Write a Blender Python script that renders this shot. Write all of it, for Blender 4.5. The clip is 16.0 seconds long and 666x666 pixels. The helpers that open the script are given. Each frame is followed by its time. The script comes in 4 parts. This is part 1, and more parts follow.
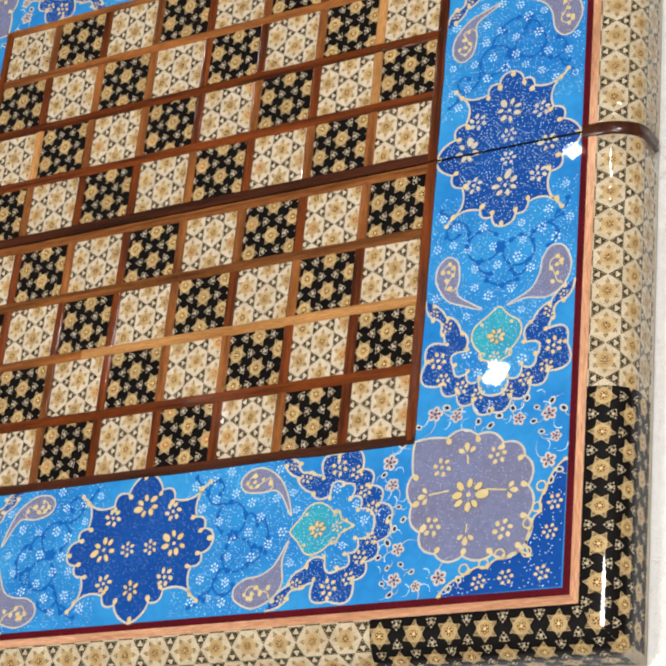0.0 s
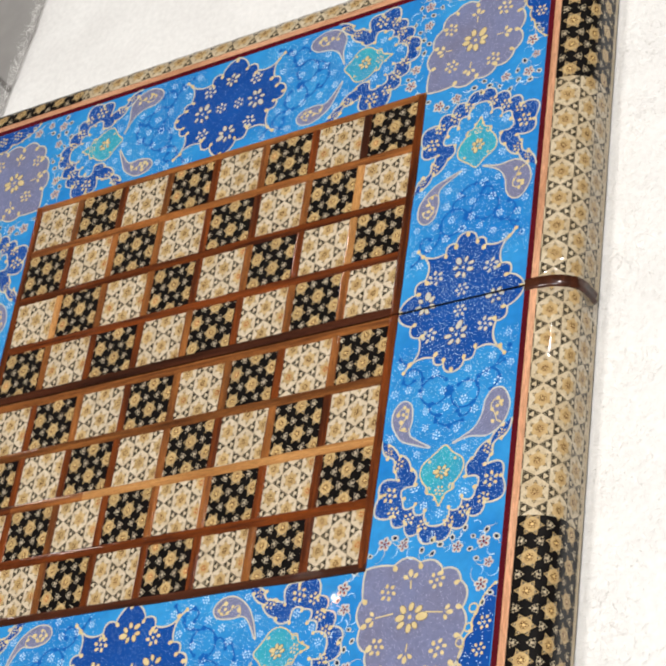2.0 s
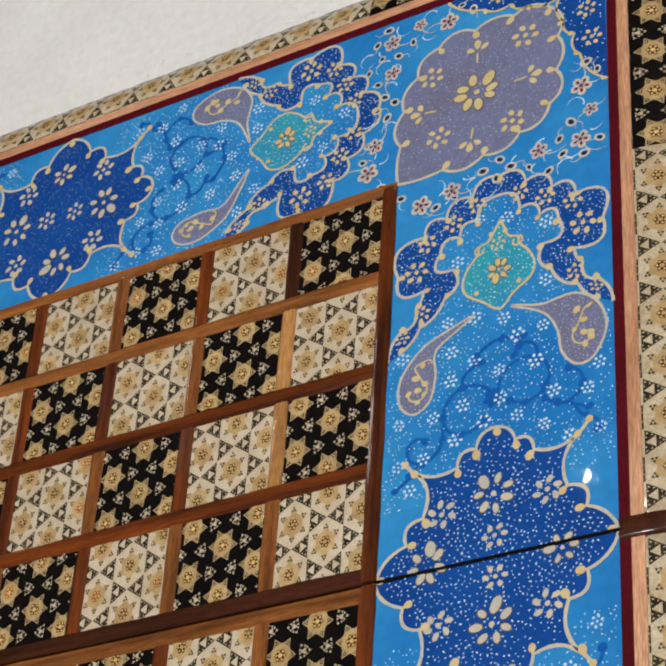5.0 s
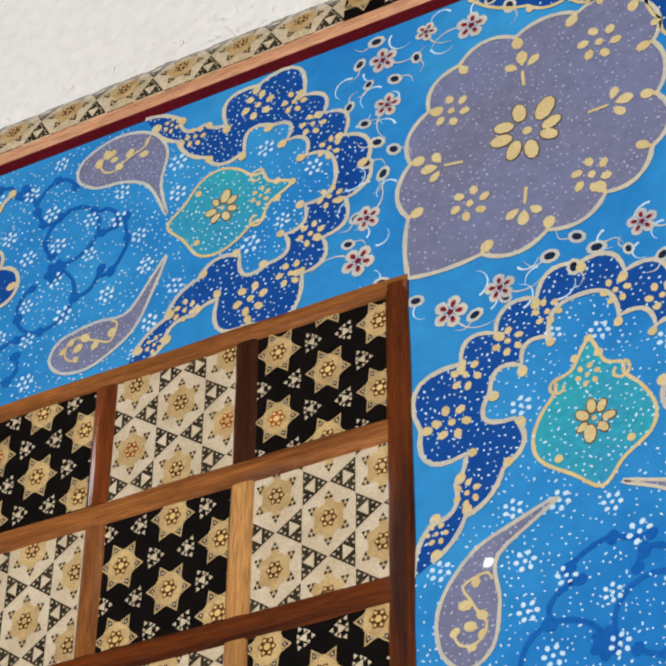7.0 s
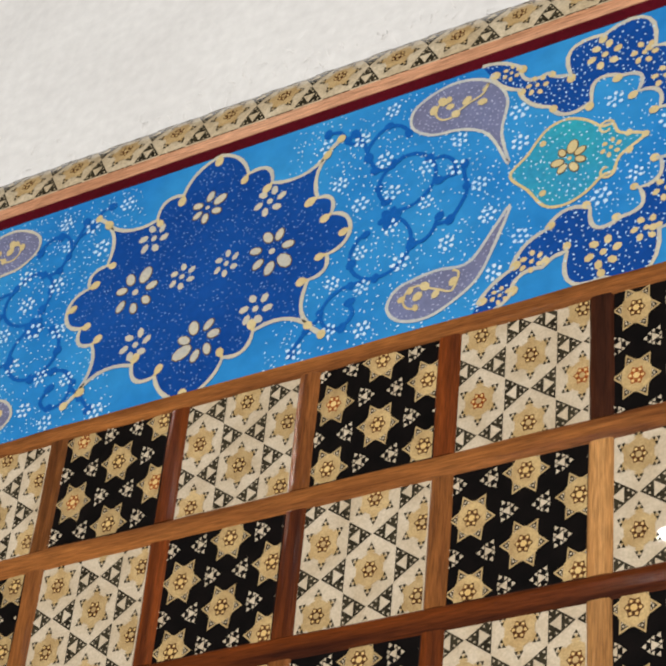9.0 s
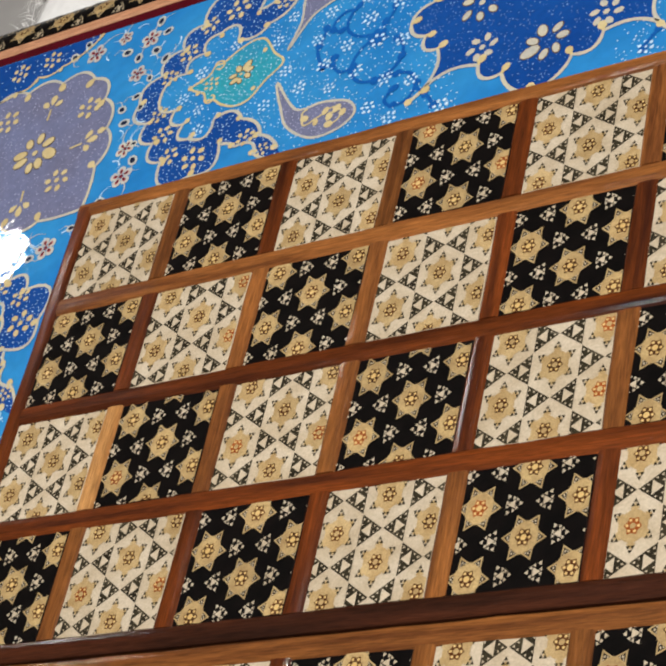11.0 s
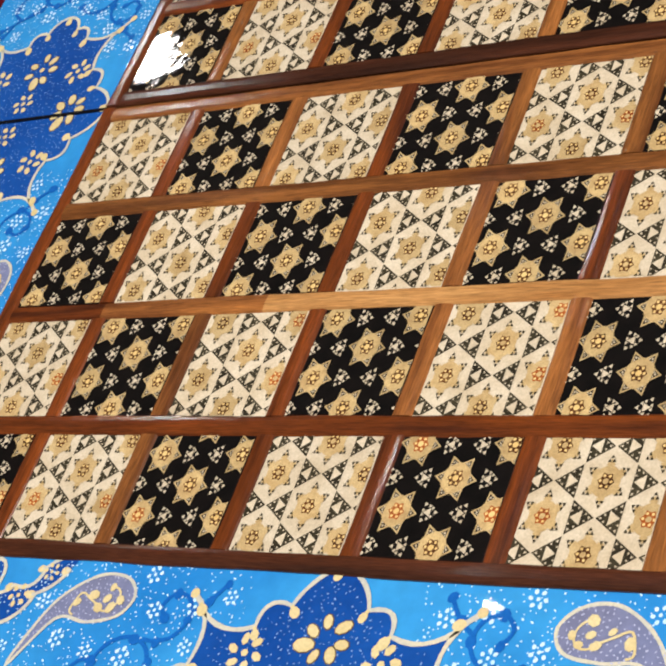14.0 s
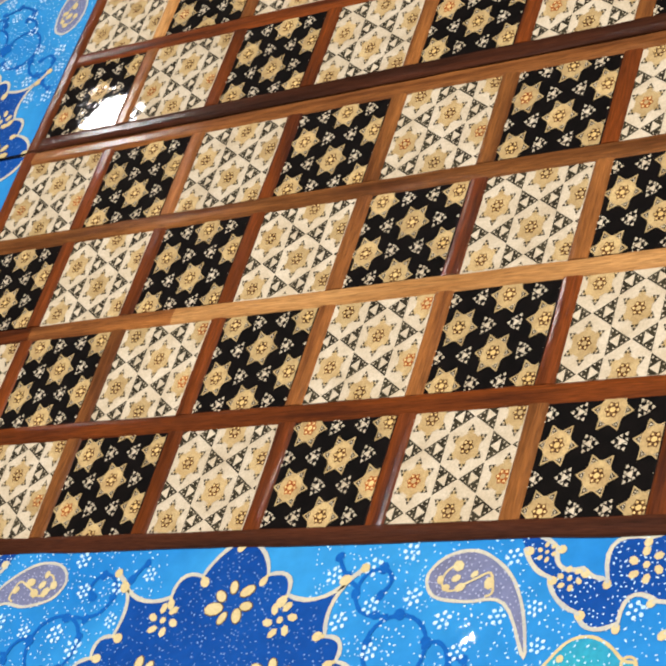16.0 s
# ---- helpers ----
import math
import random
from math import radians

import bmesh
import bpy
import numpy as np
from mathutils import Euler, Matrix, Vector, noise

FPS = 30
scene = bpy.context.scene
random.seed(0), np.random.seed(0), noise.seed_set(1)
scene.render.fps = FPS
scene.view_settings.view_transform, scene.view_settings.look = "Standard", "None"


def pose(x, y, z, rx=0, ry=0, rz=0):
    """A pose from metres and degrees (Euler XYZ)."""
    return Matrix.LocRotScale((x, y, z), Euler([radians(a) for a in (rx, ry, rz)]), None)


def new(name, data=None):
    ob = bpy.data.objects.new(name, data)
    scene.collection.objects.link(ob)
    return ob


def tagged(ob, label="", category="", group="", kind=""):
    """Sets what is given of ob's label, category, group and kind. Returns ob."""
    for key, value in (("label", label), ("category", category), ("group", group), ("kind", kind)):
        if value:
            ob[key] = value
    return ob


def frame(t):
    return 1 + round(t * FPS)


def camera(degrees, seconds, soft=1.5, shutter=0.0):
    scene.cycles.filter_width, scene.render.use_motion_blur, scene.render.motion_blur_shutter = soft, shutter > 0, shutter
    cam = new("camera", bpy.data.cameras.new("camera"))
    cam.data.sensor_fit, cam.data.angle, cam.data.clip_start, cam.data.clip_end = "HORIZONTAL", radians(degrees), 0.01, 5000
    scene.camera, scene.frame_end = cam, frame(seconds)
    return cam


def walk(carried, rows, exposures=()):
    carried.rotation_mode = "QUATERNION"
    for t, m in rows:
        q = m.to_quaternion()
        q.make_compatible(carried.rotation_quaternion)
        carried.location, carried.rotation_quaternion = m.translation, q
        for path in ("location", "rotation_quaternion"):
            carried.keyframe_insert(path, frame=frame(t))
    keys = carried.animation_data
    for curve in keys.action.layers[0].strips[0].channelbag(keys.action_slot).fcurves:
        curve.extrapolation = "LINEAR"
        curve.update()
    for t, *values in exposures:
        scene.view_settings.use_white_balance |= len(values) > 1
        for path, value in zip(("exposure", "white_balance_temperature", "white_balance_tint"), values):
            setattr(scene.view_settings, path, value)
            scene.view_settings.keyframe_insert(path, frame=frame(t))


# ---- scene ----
from mathutils.geometry import tessellate_polygon

cam = camera(19.2, 16.0, soft=2.6)
PATH = [
    (0, 0.4928, -0.4374, 0.6798, 28.201, 29.248, 5.959),
    (0.5, 0.5648, -0.4783, 0.6782, 31.225, 31.792, 7.096),
    (1, 0.5975, -0.5054, 0.6911, 33.104, 32.196, 8.089),
    (1.5, 0.6206, -0.5063, 0.6676, 35.667, 34.286, 9.342),
    (2, 0.5979, -0.4845, 0.6786, 35.401, 33.116, 8.644),
    (2.5, 0.5298, -0.4332, 0.6037, 36.730, 32.613, 8.373),
    (3, 0.3690, -0.2684, 0.4196, 35.958, 30.935, 7.400),
    (3.5, 0.3682, -0.2638, 0.4190, 36.135, 30.680, 6.485),
    (4, 0.3689, -0.2590, 0.4206, 36.150, 30.576, 5.756),
    (4.5, 0.3708, -0.2518, 0.4213, 36.420, 30.569, 5.108),
    (5, 0.3684, -0.2365, 0.4178, 36.662, 30.723, 4.029),
    (5.2, 0.3470, -0.2118, 0.3913, 36.855, 30.279, 3.671),
    (7.3, 0.2569, -0.0944, 0.2889, 36.868, 28.431, 0.305),
    (7.5, 0.2544, -0.0947, 0.2903, 37.187, 28.699, 0.709),
    (8, 0.2457, -0.0930, 0.2923, 37.787, 29.715, 2.014),
    (8.5, 0.2373, -0.0933, 0.2943, 38.392, 30.589, 3.737),
    (9, 0.2247, -0.0952, 0.3009, 38.242, 30.902, 5.703),
    (9.5, 0.2180, -0.1052, 0.2960, 39.526, 32.404, 8.270),
    (10, 0.2072, -0.1151, 0.2980, 40.182, 33.235, 10.682),
    (10.2, 0.2029, -0.1189, 0.3002, 39.931, 33.246, 11.374),
    (12.3, 0.1828, -0.2469, 0.2899, 44.340, 29.180, 17.135),
    (12.5, 0.1868, -0.2528, 0.2886, 44.629, 29.183, 18.254),
    (13, 0.1966, -0.2587, 0.2891, 43.768, 29.522, 19.877),
    (13.5, 0.2115, -0.2714, 0.2922, 43.533, 29.474, 21.543),
    (14, 0.2242, -0.2760, 0.2956, 42.194, 29.952, 22.492),
    (14.5, 0.2412, -0.2785, 0.2971, 42.062, 30.516, 22.916),
    (15, 0.2543, -0.2805, 0.3032, 41.974, 31.081, 22.401),
    (15.5, 0.2620, -0.2911, 0.3081, 41.890, 31.331, 20.869),
    (16, 0.2676, -0.3044, 0.3134, 41.808, 31.500, 18.953),
]

walk(cam, [(r[0], pose(*r[1:])) for r in PATH], exposures=((0, 0.6), (2.5, 0.56), (3.0, 0.52), (3.6, 0.5), (4.2, 0.05), (5.2, 0.15), (7.3, 0.3), (10.2, 0.3), (12.3, 0.80), (16, 0.80)))

# ---- sizes, metres ----
MM = 0.001
TOP = 0.027          # lacquered face of the board above the rug
FIELD = 132.0        # half of the chess field with its frame, millimetres
BLUE = 200.3         # half of the painted panel
RED = 203.4
PINK = 206.6
RIM_A, RIM_B = 18.0, 11.5   # the rounded edge: reach outwards, fall
CEIL = 2.5
ARC = 23.6           # length over the rounded edge

# ---- light ----
world = bpy.data.worlds.new("room_air")
scene.world = world
world.use_nodes = True
world.node_tree.nodes["Background"].inputs[0].default_value = (0.9, 0.93, 1.0, 1)
world.node_tree.nodes["Background"].inputs[1].default_value = 0.3

# small spots ahead of the eye, whose glints show in the lacquer; unseen wide panels added behind it as fill
SPOTS = [(-1.06, 1.14), (-1.70, 1.14), (-0.92, 1.61), (-3.30, 2.70), (0.52, 1.45)]
FILL_PANELS = [(0.75, -0.75), (1.15, 0.55), (-0.45, -1.15)]


def lamp(x, y, watts, size):
    data = bpy.data.lights.new("lamp_glow", "AREA")
    data.shape, data.size, data.energy, data.color = "DISK", size, watts, (1.0, 0.965, 0.93)
    ob = new("lamp_glow", data)
    ob.matrix_world = pose(x, y, CEIL - 0.012)
    return ob


# ---- materials ----
def mat(name, colour, rough=0.5, metal=0.0, second=None, scale=60.0, mix=0.5, bump=0.0, bump_scale=900.0, coat=0.0,
        stretch=(1, 1, 1), spread=0.0, fine=0.0, spec=0.5, sheen=0.018):
    m = bpy.data.materials.new(name)
    m.use_nodes = True
    nt = m.node_tree
    b = nt.nodes["Principled BSDF"]
    b.inputs["Roughness"].default_value = rough
    b.inputs["Metallic"].default_value = metal
    b.inputs["Specular IOR Level"].default_value = spec
    b.inputs["Coat Weight"].default_value = coat
    b.inputs["Coat IOR"].default_value = 1.38
    b.inputs["Coat Roughness"].default_value = sheen
    geo = nt.nodes.new("ShaderNodeNewGeometry")
    mapping = nt.nodes.new("ShaderNodeMapping")
    mapping.inputs["Scale"].default_value = stretch
    nt.links.new(geo.outputs["Position"], mapping.inputs["Vector"])
    n1 = nt.nodes.new("ShaderNodeTexNoise")
    n1.inputs["Scale"].default_value = scale
    n1.inputs["Detail"].default_value = 5.0
    nt.links.new(mapping.outputs[0], n1.inputs["Vector"])
    ramp = nt.nodes.new("ShaderNodeValToRGB")
    ramp.color_ramp.elements[0].position, ramp.color_ramp.elements[1].position = 0.32, 0.68
    c2 = second or tuple(c * 0.75 for c in colour)
    ramp.color_ramp.elements[0].color = (*[a + (q - a) * mix for a, q in zip(colour, c2)], 1)
    ramp.color_ramp.elements[1].color = (*colour, 1)
    nt.links.new(n1.outputs["Fac"], ramp.inputs["Fac"])
    out = ramp.outputs["Color"]
    if fine > 0:
        n2 = nt.nodes.new("ShaderNodeTexNoise")
        n2.inputs["Scale"].default_value = scale * 11
        n2.inputs["Detail"].default_value = 3.0
        nt.links.new(mapping.outputs[0], n2.inputs["Vector"])
        mr = nt.nodes.new("ShaderNodeMapRange")
        mr.inputs["From Min"].default_value, mr.inputs["From Max"].default_value = 0.3, 0.7
        mr.inputs["To Min"].default_value, mr.inputs["To Max"].default_value = 1 - fine, 1 + fine
        nt.links.new(n2.outputs["Fac"], mr.inputs["Value"])
        mul = nt.nodes.new("ShaderNodeVectorMath")
        mul.operation = "SCALE"
        nt.links.new(out, mul.inputs[0])
        nt.links.new(mr.outputs[0], mul.inputs["Scale"])
        out = mul.outputs[0]
    if spread > 0:
        info = nt.nodes.new("ShaderNodeObjectInfo")
        mr = nt.nodes.new("ShaderNodeMapRange")
        mr.inputs["To Min"].default_value, mr.inputs["To Max"].default_value = 1 - spread, 1 + spread
        nt.links.new(info.outputs["Random"], mr.inputs["Value"])
        mul = nt.nodes.new("ShaderNodeVectorMath")
        mul.operation = "SCALE"
        nt.links.new(out, mul.inputs[0])
        nt.links.new(mr.outputs[0], mul.inputs["Scale"])
        out = mul.outputs[0]
    nt.links.new(out, b.inputs["Base Color"])
    if bump > 0:
        n3 = nt.nodes.new("ShaderNodeTexNoise")
        n3.inputs["Scale"].default_value = bump_scale
        n3.inputs["Detail"].default_value = 2.0
        nt.links.new(mapping.outputs[0] if stretch != (1, 1, 1) else geo.outputs["Position"], n3.inputs["Vector"])
        bp = nt.nodes.new("ShaderNodeBump")
        bp.inputs["Strength"].default_value = 1.0
        bp.inputs["Distance"].default_value = bump
        nt.links.new(n3.outputs["Fac"], bp.inputs["Height"])
        nt.links.new(bp.outputs[0], b.inputs["Normal"])
        if coat > 0:
            wave = nt.nodes.new("ShaderNodeTexNoise")
            wave.inputs["Scale"].default_value = 62.0
            wave.inputs["Detail"].default_value = 4.0
            nt.links.new(geo.outputs["Position"], wave.inputs["Vector"])
            cb = nt.nodes.new("ShaderNodeBump")
            cb.inputs["Strength"].default_value = 1.0
            cb.inputs["Distance"].default_value = 0.00006
            nt.links.new(wave.outputs["Fac"], cb.inputs["Height"])
            nt.links.new(cb.outputs[0], b.inputs["Coat Normal"])
    return m


def paint(name, colour, second=None, scale=45.0, mix=0.6, fine=0.08, stretch=(1, 1, 1)):
    return mat(name, colour, 0.55, 0, second, scale, mix, 0.00004, 700.0, 1.0, stretch, 0.0, fine, 0.08)


def timber(name, colour, second, along):
    s = (1, 14, 14) if along == "x" else (14, 1, 14)
    return mat(name, colour, 0.5, 0, second, 22.0, 1.0, 0.00003, 60.0, 1.0, s, 0.25, 0.34, 0.08, 0.14)


M_BLUE = paint("sky_blue_paint", (0.036, 0.275, 0.590), (0.013, 0.170, 0.490), 26, 1.0, 0.07)
M_NAVY = paint("navy_paint", (0.007, 0.070, 0.310), (0.004, 0.046, 0.240), 40, 0.8, 0.08)
M_VIOLET = paint("grey_violet_paint", (0.165, 0.186, 0.320), (0.158, 0.155, 0.235), 45, 0.8, 0.10)
M_TEAL = paint("teal_paint", (0.030, 0.330, 0.420), (0.030, 0.250, 0.450), 70, 0.9, 0.12)
M_CREAM = paint("cream_gold_paint", (0.640, 0.530, 0.285), (0.540, 0.410, 0.185), 160, 0.8, 0.10)
M_PALE = paint("pale_outline_paint", (0.560, 0.560, 0.480), (0.400, 0.430, 0.460), 130, 0.9, 0.10)
M_WHITE = paint("white_dot_paint", (0.560, 0.740, 0.860), (0.400, 0.640, 0.860), 150, 0.9, 0.05)
M_VINE = paint("deep_blue_vine_paint", (0.006, 0.092, 0.365), (0.008, 0.118, 0.420), 90, 0.8, 0.1)
M_ROSE = paint("rose_paint", (0.460, 0.085, 0.110), (0.620, 0.300, 0.240), 260, 1.0, 0.1)
M_MAROON = paint("maroon_paint", (0.150, 0.012, 0.030), None, 100, 0.5, 0.1)
M_UMBER = paint("umber_edge_paint", (0.120, 0.085, 0.050), None, 150, 0.6, 0.1)
M_INK = paint("dark_ink_paint", (0.012, 0.020, 0.050), None, 100, 0.5, 0.1)
M_RED = paint("oxblood_paint", (0.090, 0.004, 0.010), (0.060, 0.003, 0.006), 60, 0.9, 0.15)
M_EBONY = mat("ebony_inlay", (0.0022, 0.0018, 0.0016), 0.5, 0, (0.005, 0.0035, 0.003), 300, 1.0, 0.00003, 900, 0.6, (1, 1, 1), 0, 0.2, 0.08)
M_BONE = mat("camel_bone_inlay", (0.610, 0.515, 0.380), 0.5, 0, (0.500, 0.400, 0.270), 170, 1.0, 0.00003, 900, 1.0, (1, 1, 1), 0.05, 0.12, 0.08)
M_STAR = mat("yellow_wood_star", (0.540, 0.385, 0.175), 0.5, 0, (0.380, 0.250, 0.110), 220, 1.0, 0.00003, 900, 1.0, (1, 1, 1), 0.10, 0.18, 0.08)
M_RING = mat("brown_ring_inlay", (0.120, 0.042, 0.012), 0.5, 0, (0.060, 0.024, 0.009), 300, 1.0, 0, 900, 1.0, (1, 1, 1), 0.2, 0.15, 0.08)
M_RUST = mat("rust_ring_inlay", (0.360, 0.090, 0.018), 0.5, 0, (0.220, 0.050, 0.012), 300, 1.0, 0, 900, 1.0, (1, 1, 1), 0.2, 0.15, 0.08)
M_BRASS = mat("brass_wire_inlay", (0.780, 0.560, 0.230), 0.35, 0.1, (0.66, 0.43, 0.15), 300, 1.0, 0, 900, 1.0, (1, 1, 1), 0, 0.1)
M_GREEN = mat("olive_triangle_inlay", (0.050, 0.040, 0.022), 0.5, 0, (0.018, 0.014, 0.008), 260, 1.0, 0, 900, 1.0, (1, 1, 1), 0, 0.2, 0.08)
M_EDGE = mat("edge_veneer", (0.575, 0.485, 0.340), 0.5, 0, (0.450, 0.350, 0.215), 120, 1.0, 0.00003, 900, 1.0, (1, 1, 1), 0.05, 0.2, 0.08)
M_STAR_PALE = mat("pale_wood_star", (0.515, 0.370, 0.180), 0.5, 0, (0.400, 0.265, 0.115), 260, 1.0, 0.00003, 900, 1.0, (1, 1, 1), 0.10, 0.18, 0.08)
M_MIST = paint("pale_blue_speck_paint", (0.200, 0.340, 0.640), None, 150, 0.6, 0.1)
M_LAV = paint("lavender_speck_paint", (0.430, 0.450, 0.620), None, 150, 0.5, 0.1)
M_LINE = paint("cream_line_paint", (0.580, 0.530, 0.390), (0.430, 0.430, 0.400), 130, 0.9, 0.10)
WOODS = {}
for key, c1, c2 in (("light", (0.470, 0.235, 0.080), (0.300, 0.125, 0.035)), ("tan", (0.275, 0.100, 0.025), (0.095, 0.030, 0.009)),
                    ("brown", (0.175, 0.040, 0.007), (0.045, 0.011, 0.004)), ("dark", (0.060, 0.017, 0.007), (0.024, 0.008, 0.004)),
                    ("pink", (0.540, 0.290, 0.170), (0.400, 0.190, 0.100))):
    for along in "xy":
        WOODS[key, along] = timber(f"{key}_timber_{along}", c1, c2, along)
M_RUG = mat("white_wool", (0.740, 0.735, 0.716), 0.95, 0, (0.690, 0.682, 0.664), 26, 1.0, 0.0005, 260, 0, (1, 1, 1), 0, 0.05, 0.1)
M_FIBRE = mat("white_wool_fibre", (0.850, 0.840, 0.820), 0.8, 0, (0.790, 0.775, 0.755), 40, 1.0, 0, 150, 0, (1, 1, 1), 0, 0.05, 0.1)
M_TILE = mat("grey_floor_tile", (0.300, 0.292, 0.280), 0.35, 0, (0.250, 0.242, 0.230), 7, 1.0, 0.0002, 60, 0, (1, 1, 1), 0.06, 0.06)
M_GROUT = mat("grout", (0.200, 0.190, 0.180), 0.9, 0, (0.150, 0.140, 0.130), 40, 1.0, 0.001, 300, 0, (1, 1, 1), 0, 0.1)
# unseen walls and ceiling set near black so the lacquer reflects little
M_DARK_WALL = mat("darkened_wall", (0.050, 0.048, 0.046), 0.9, 0, (0.042, 0.040, 0.039), 3, 1.0, 0.0008, 90, 0, (1, 1, 1), 0, 0.02)
M_METAL = mat("white_enamel", (0.750, 0.750, 0.740), 0.3, 0, None, 20, 0.1)


# ---- mesh helpers ----
def link(name, bm, mats, parent=None, smooth=False):
    me = bpy.data.meshes.new(name)
    bm.to_mesh(me)
    bm.free()
    for m in mats if isinstance(mats, (list, tuple)) else [mats]:
        me.materials.append(m)
    if smooth:
        me.polygons.foreach_set("use_smooth", [True] * len(me.polygons))
    ob = new(name, me)
    ob.parent = parent
    return ob


def part(name, bm, material, parent, label="", smooth=False):
    ob = link(name, bm, material, parent, smooth)
    return tagged(ob, label)


def box(bm, x0, x1, y0, y1, z0, z1, bevel=0.0):
    made = bmesh.ops.create_cube(bm, size=1.0, matrix=Matrix.Translation(((x0 + x1) / 2, (y0 + y1) / 2, (z0 + z1) / 2)) @ Matrix.Diagonal((x1 - x0, y1 - y0, z1 - z0, 1)))
    if bevel > 0:
        edges = list({e for v in made["verts"] for e in v.link_edges})
        bmesh.ops.bevel(bm, geom=edges, offset=bevel, segments=2, affect="EDGES", profile=0.5)
    return made


def spline(pts, closed=False, n=6):
    """A smooth curve through points."""
    p = [Vector(q[:2]) for q in pts]
    k = len(p)
    out = []
    for i in range(k if closed else k - 1):
        a, b, c, d = (p[(i + j) % k] if closed else p[min(max(i + j, 0), k - 1)] for j in (-1, 0, 1, 2))
        for s in range(n):
            t = s / n
            out.append(0.5 * (2 * b + (c - a) * t + (2 * a - 5 * b + 4 * c - d) * t * t + (3 * b - a - 3 * c + d) * t ** 3))
    if not closed:
        out.append(p[-1])
    return out


def lobes(nodes, closed=True, n=7):
    """Arcs from node to node; the third number of a node is the swell of the arc that leaves it."""
    k = len(nodes)
    out = []
    for i in range(k if closed else k - 1):
        a, b = Vector(nodes[i][:2]), Vector(nodes[(i + 1) % k][:2])
        side = Vector(((b - a).y, -(b - a).x))
        for s in range(n):
            t = s / n
            out.append(a + (b - a) * t + side * (nodes[i][2] * 4 * t * (1 - t)))
    if not closed:
        out.append(Vector(nodes[-1][:2]))
    return out


class Ink:
    """Flat strokes and fills in millimetres, laid on the board's face in a thin coat of paint."""

    def __init__(self, place, wobble=0.5):
        self.verts, self.faces, self.place, self.wobble = [], [], place, wobble

    def put(self, p, z):
        x, y = self.place(p[0], p[1])
        z += 0.003 * (len(self.faces) % 20)
        if self.wobble:
            w = noise.noise_vector(Vector((x * 0.09, y * 0.09, 3.1))) * self.wobble
            x, y = x + w.x, y + w.y
        self.verts.append((x * MM, y * MM, TOP + z * MM))
        return len(self.verts) - 1

    def fill(self, pts, z):
        ids = [self.put(p, z) for p in pts]
        if len(ids) < 10:
            self.faces.append(ids)
        else:
            flat_pts = [Vector((*self.verts[i][:2], 0)) for i in ids]
            self.faces += [[ids[k] for k in tri] for tri in tessellate_polygon([flat_pts])]

    def stroke(self, pts, width, z, closed=False, taper=False):
        k = len(pts)
        ids = []
        for i in range(k):
            a = pts[(i - 1) % k] if closed else pts[max(i - 1, 0)]
            b = pts[(i + 1) % k] if closed else pts[min(i + 1, k - 1)]
            d = Vector(b) - Vector(a)
            d = d.normalized() if d.length > 1e-6 else Vector((1, 0))
            w = width / 2 * (1 + 0.10 * math.sin(i * 1.7)) * ((1 - 0.85 * i / (k - 1)) if taper else 1)
            s = Vector((-d.y, d.x)) * w
            ids.append((self.put(Vector(pts[i]) + s, z), self.put(Vector(pts[i]) - s, z)))
        for i in range(k if closed else k - 1):
            (a, b), (c, d) = ids[i], ids[(i + 1) % k]
            self.faces.append([a, b, d, c])

    def dot(self, p, r, z, n=7, long=1.0, turn=0.0):
        c, s = math.cos(turn), math.sin(turn)
        pts = []
        for i in range(n):
            a = 2 * math.pi * i / n
            x, y = r * long * math.cos(a), r * math.sin(a)
            pts.append((p[0] + x * c - y * s, p[1] + x * s + y * c))
        self.fill(pts, z)

    def petal(self, p, r, turn, z, fat=0.42):
        c, s = math.cos(turn), math.sin(turn)
        pts = []
        for x, y in ((0, 0), (0.35, fat * 0.8), (0.7, fat), (0.95, fat * 0.5), (1.02, 0), (0.95, -fat * 0.5), (0.7, -fat), (0.35, -fat * 0.8)):
            pts.append((p[0] + r * (x * c - y * s), p[1] + r * (x * s + y * c)))
        self.fill(pts, z)

    def done(self, name, material, parent, label=""):
        me = bpy.data.meshes.new(name)
        me.from_pydata(self.verts, [], self.faces)
        me.update()
        if sum(p.normal.z for p in me.polygons) < 0:
            me.flip_normals()
        bm = bmesh.new()
        bm.from_mesh(me)
        for f in bm.faces:
            if f.normal.z < 0:
                f.normal_flip()
        bm.to_mesh(me)
        bm.free()
        me.materials.append(material)
        ob = new(name, me)
        ob.parent = parent
        return tagged(ob, label)


# ---- the room: walls and ceiling unseen, darkened against reflections ----
def slab(name, x0, x1, y0, y1, z0, z1, material, bevel=0.0):
    bm = bmesh.new()
    box(bm, x0, x1, y0, y1, z0, z1, bevel)
    return tagged(link(name, bm, material), kind="structure")


slab("floor", -4.2, 2.6, -2.6, 4.2, -0.12, -0.014, M_GROUT)
slab("ceiling", -4.2, 2.6, -2.6, 4.2, CEIL, CEIL + 0.1, M_DARK_WALL)
slab("wall_west", -4.3, -4.2, -2.7, 4.3, -0.12, CEIL + 0.1, M_DARK_WALL)
slab("wall_east", 2.6, 2.7, -2.7, 4.3, -0.12, CEIL + 0.1, M_DARK_WALL)
slab("wall_south", -4.2, 2.6, -2.7, -2.6, -0.12, CEIL + 0.1, M_DARK_WALL)
slab("wall_north", -4.2, 2.6, 4.2, 4.3, -0.12, CEIL + 0.1, M_DARK_WALL)

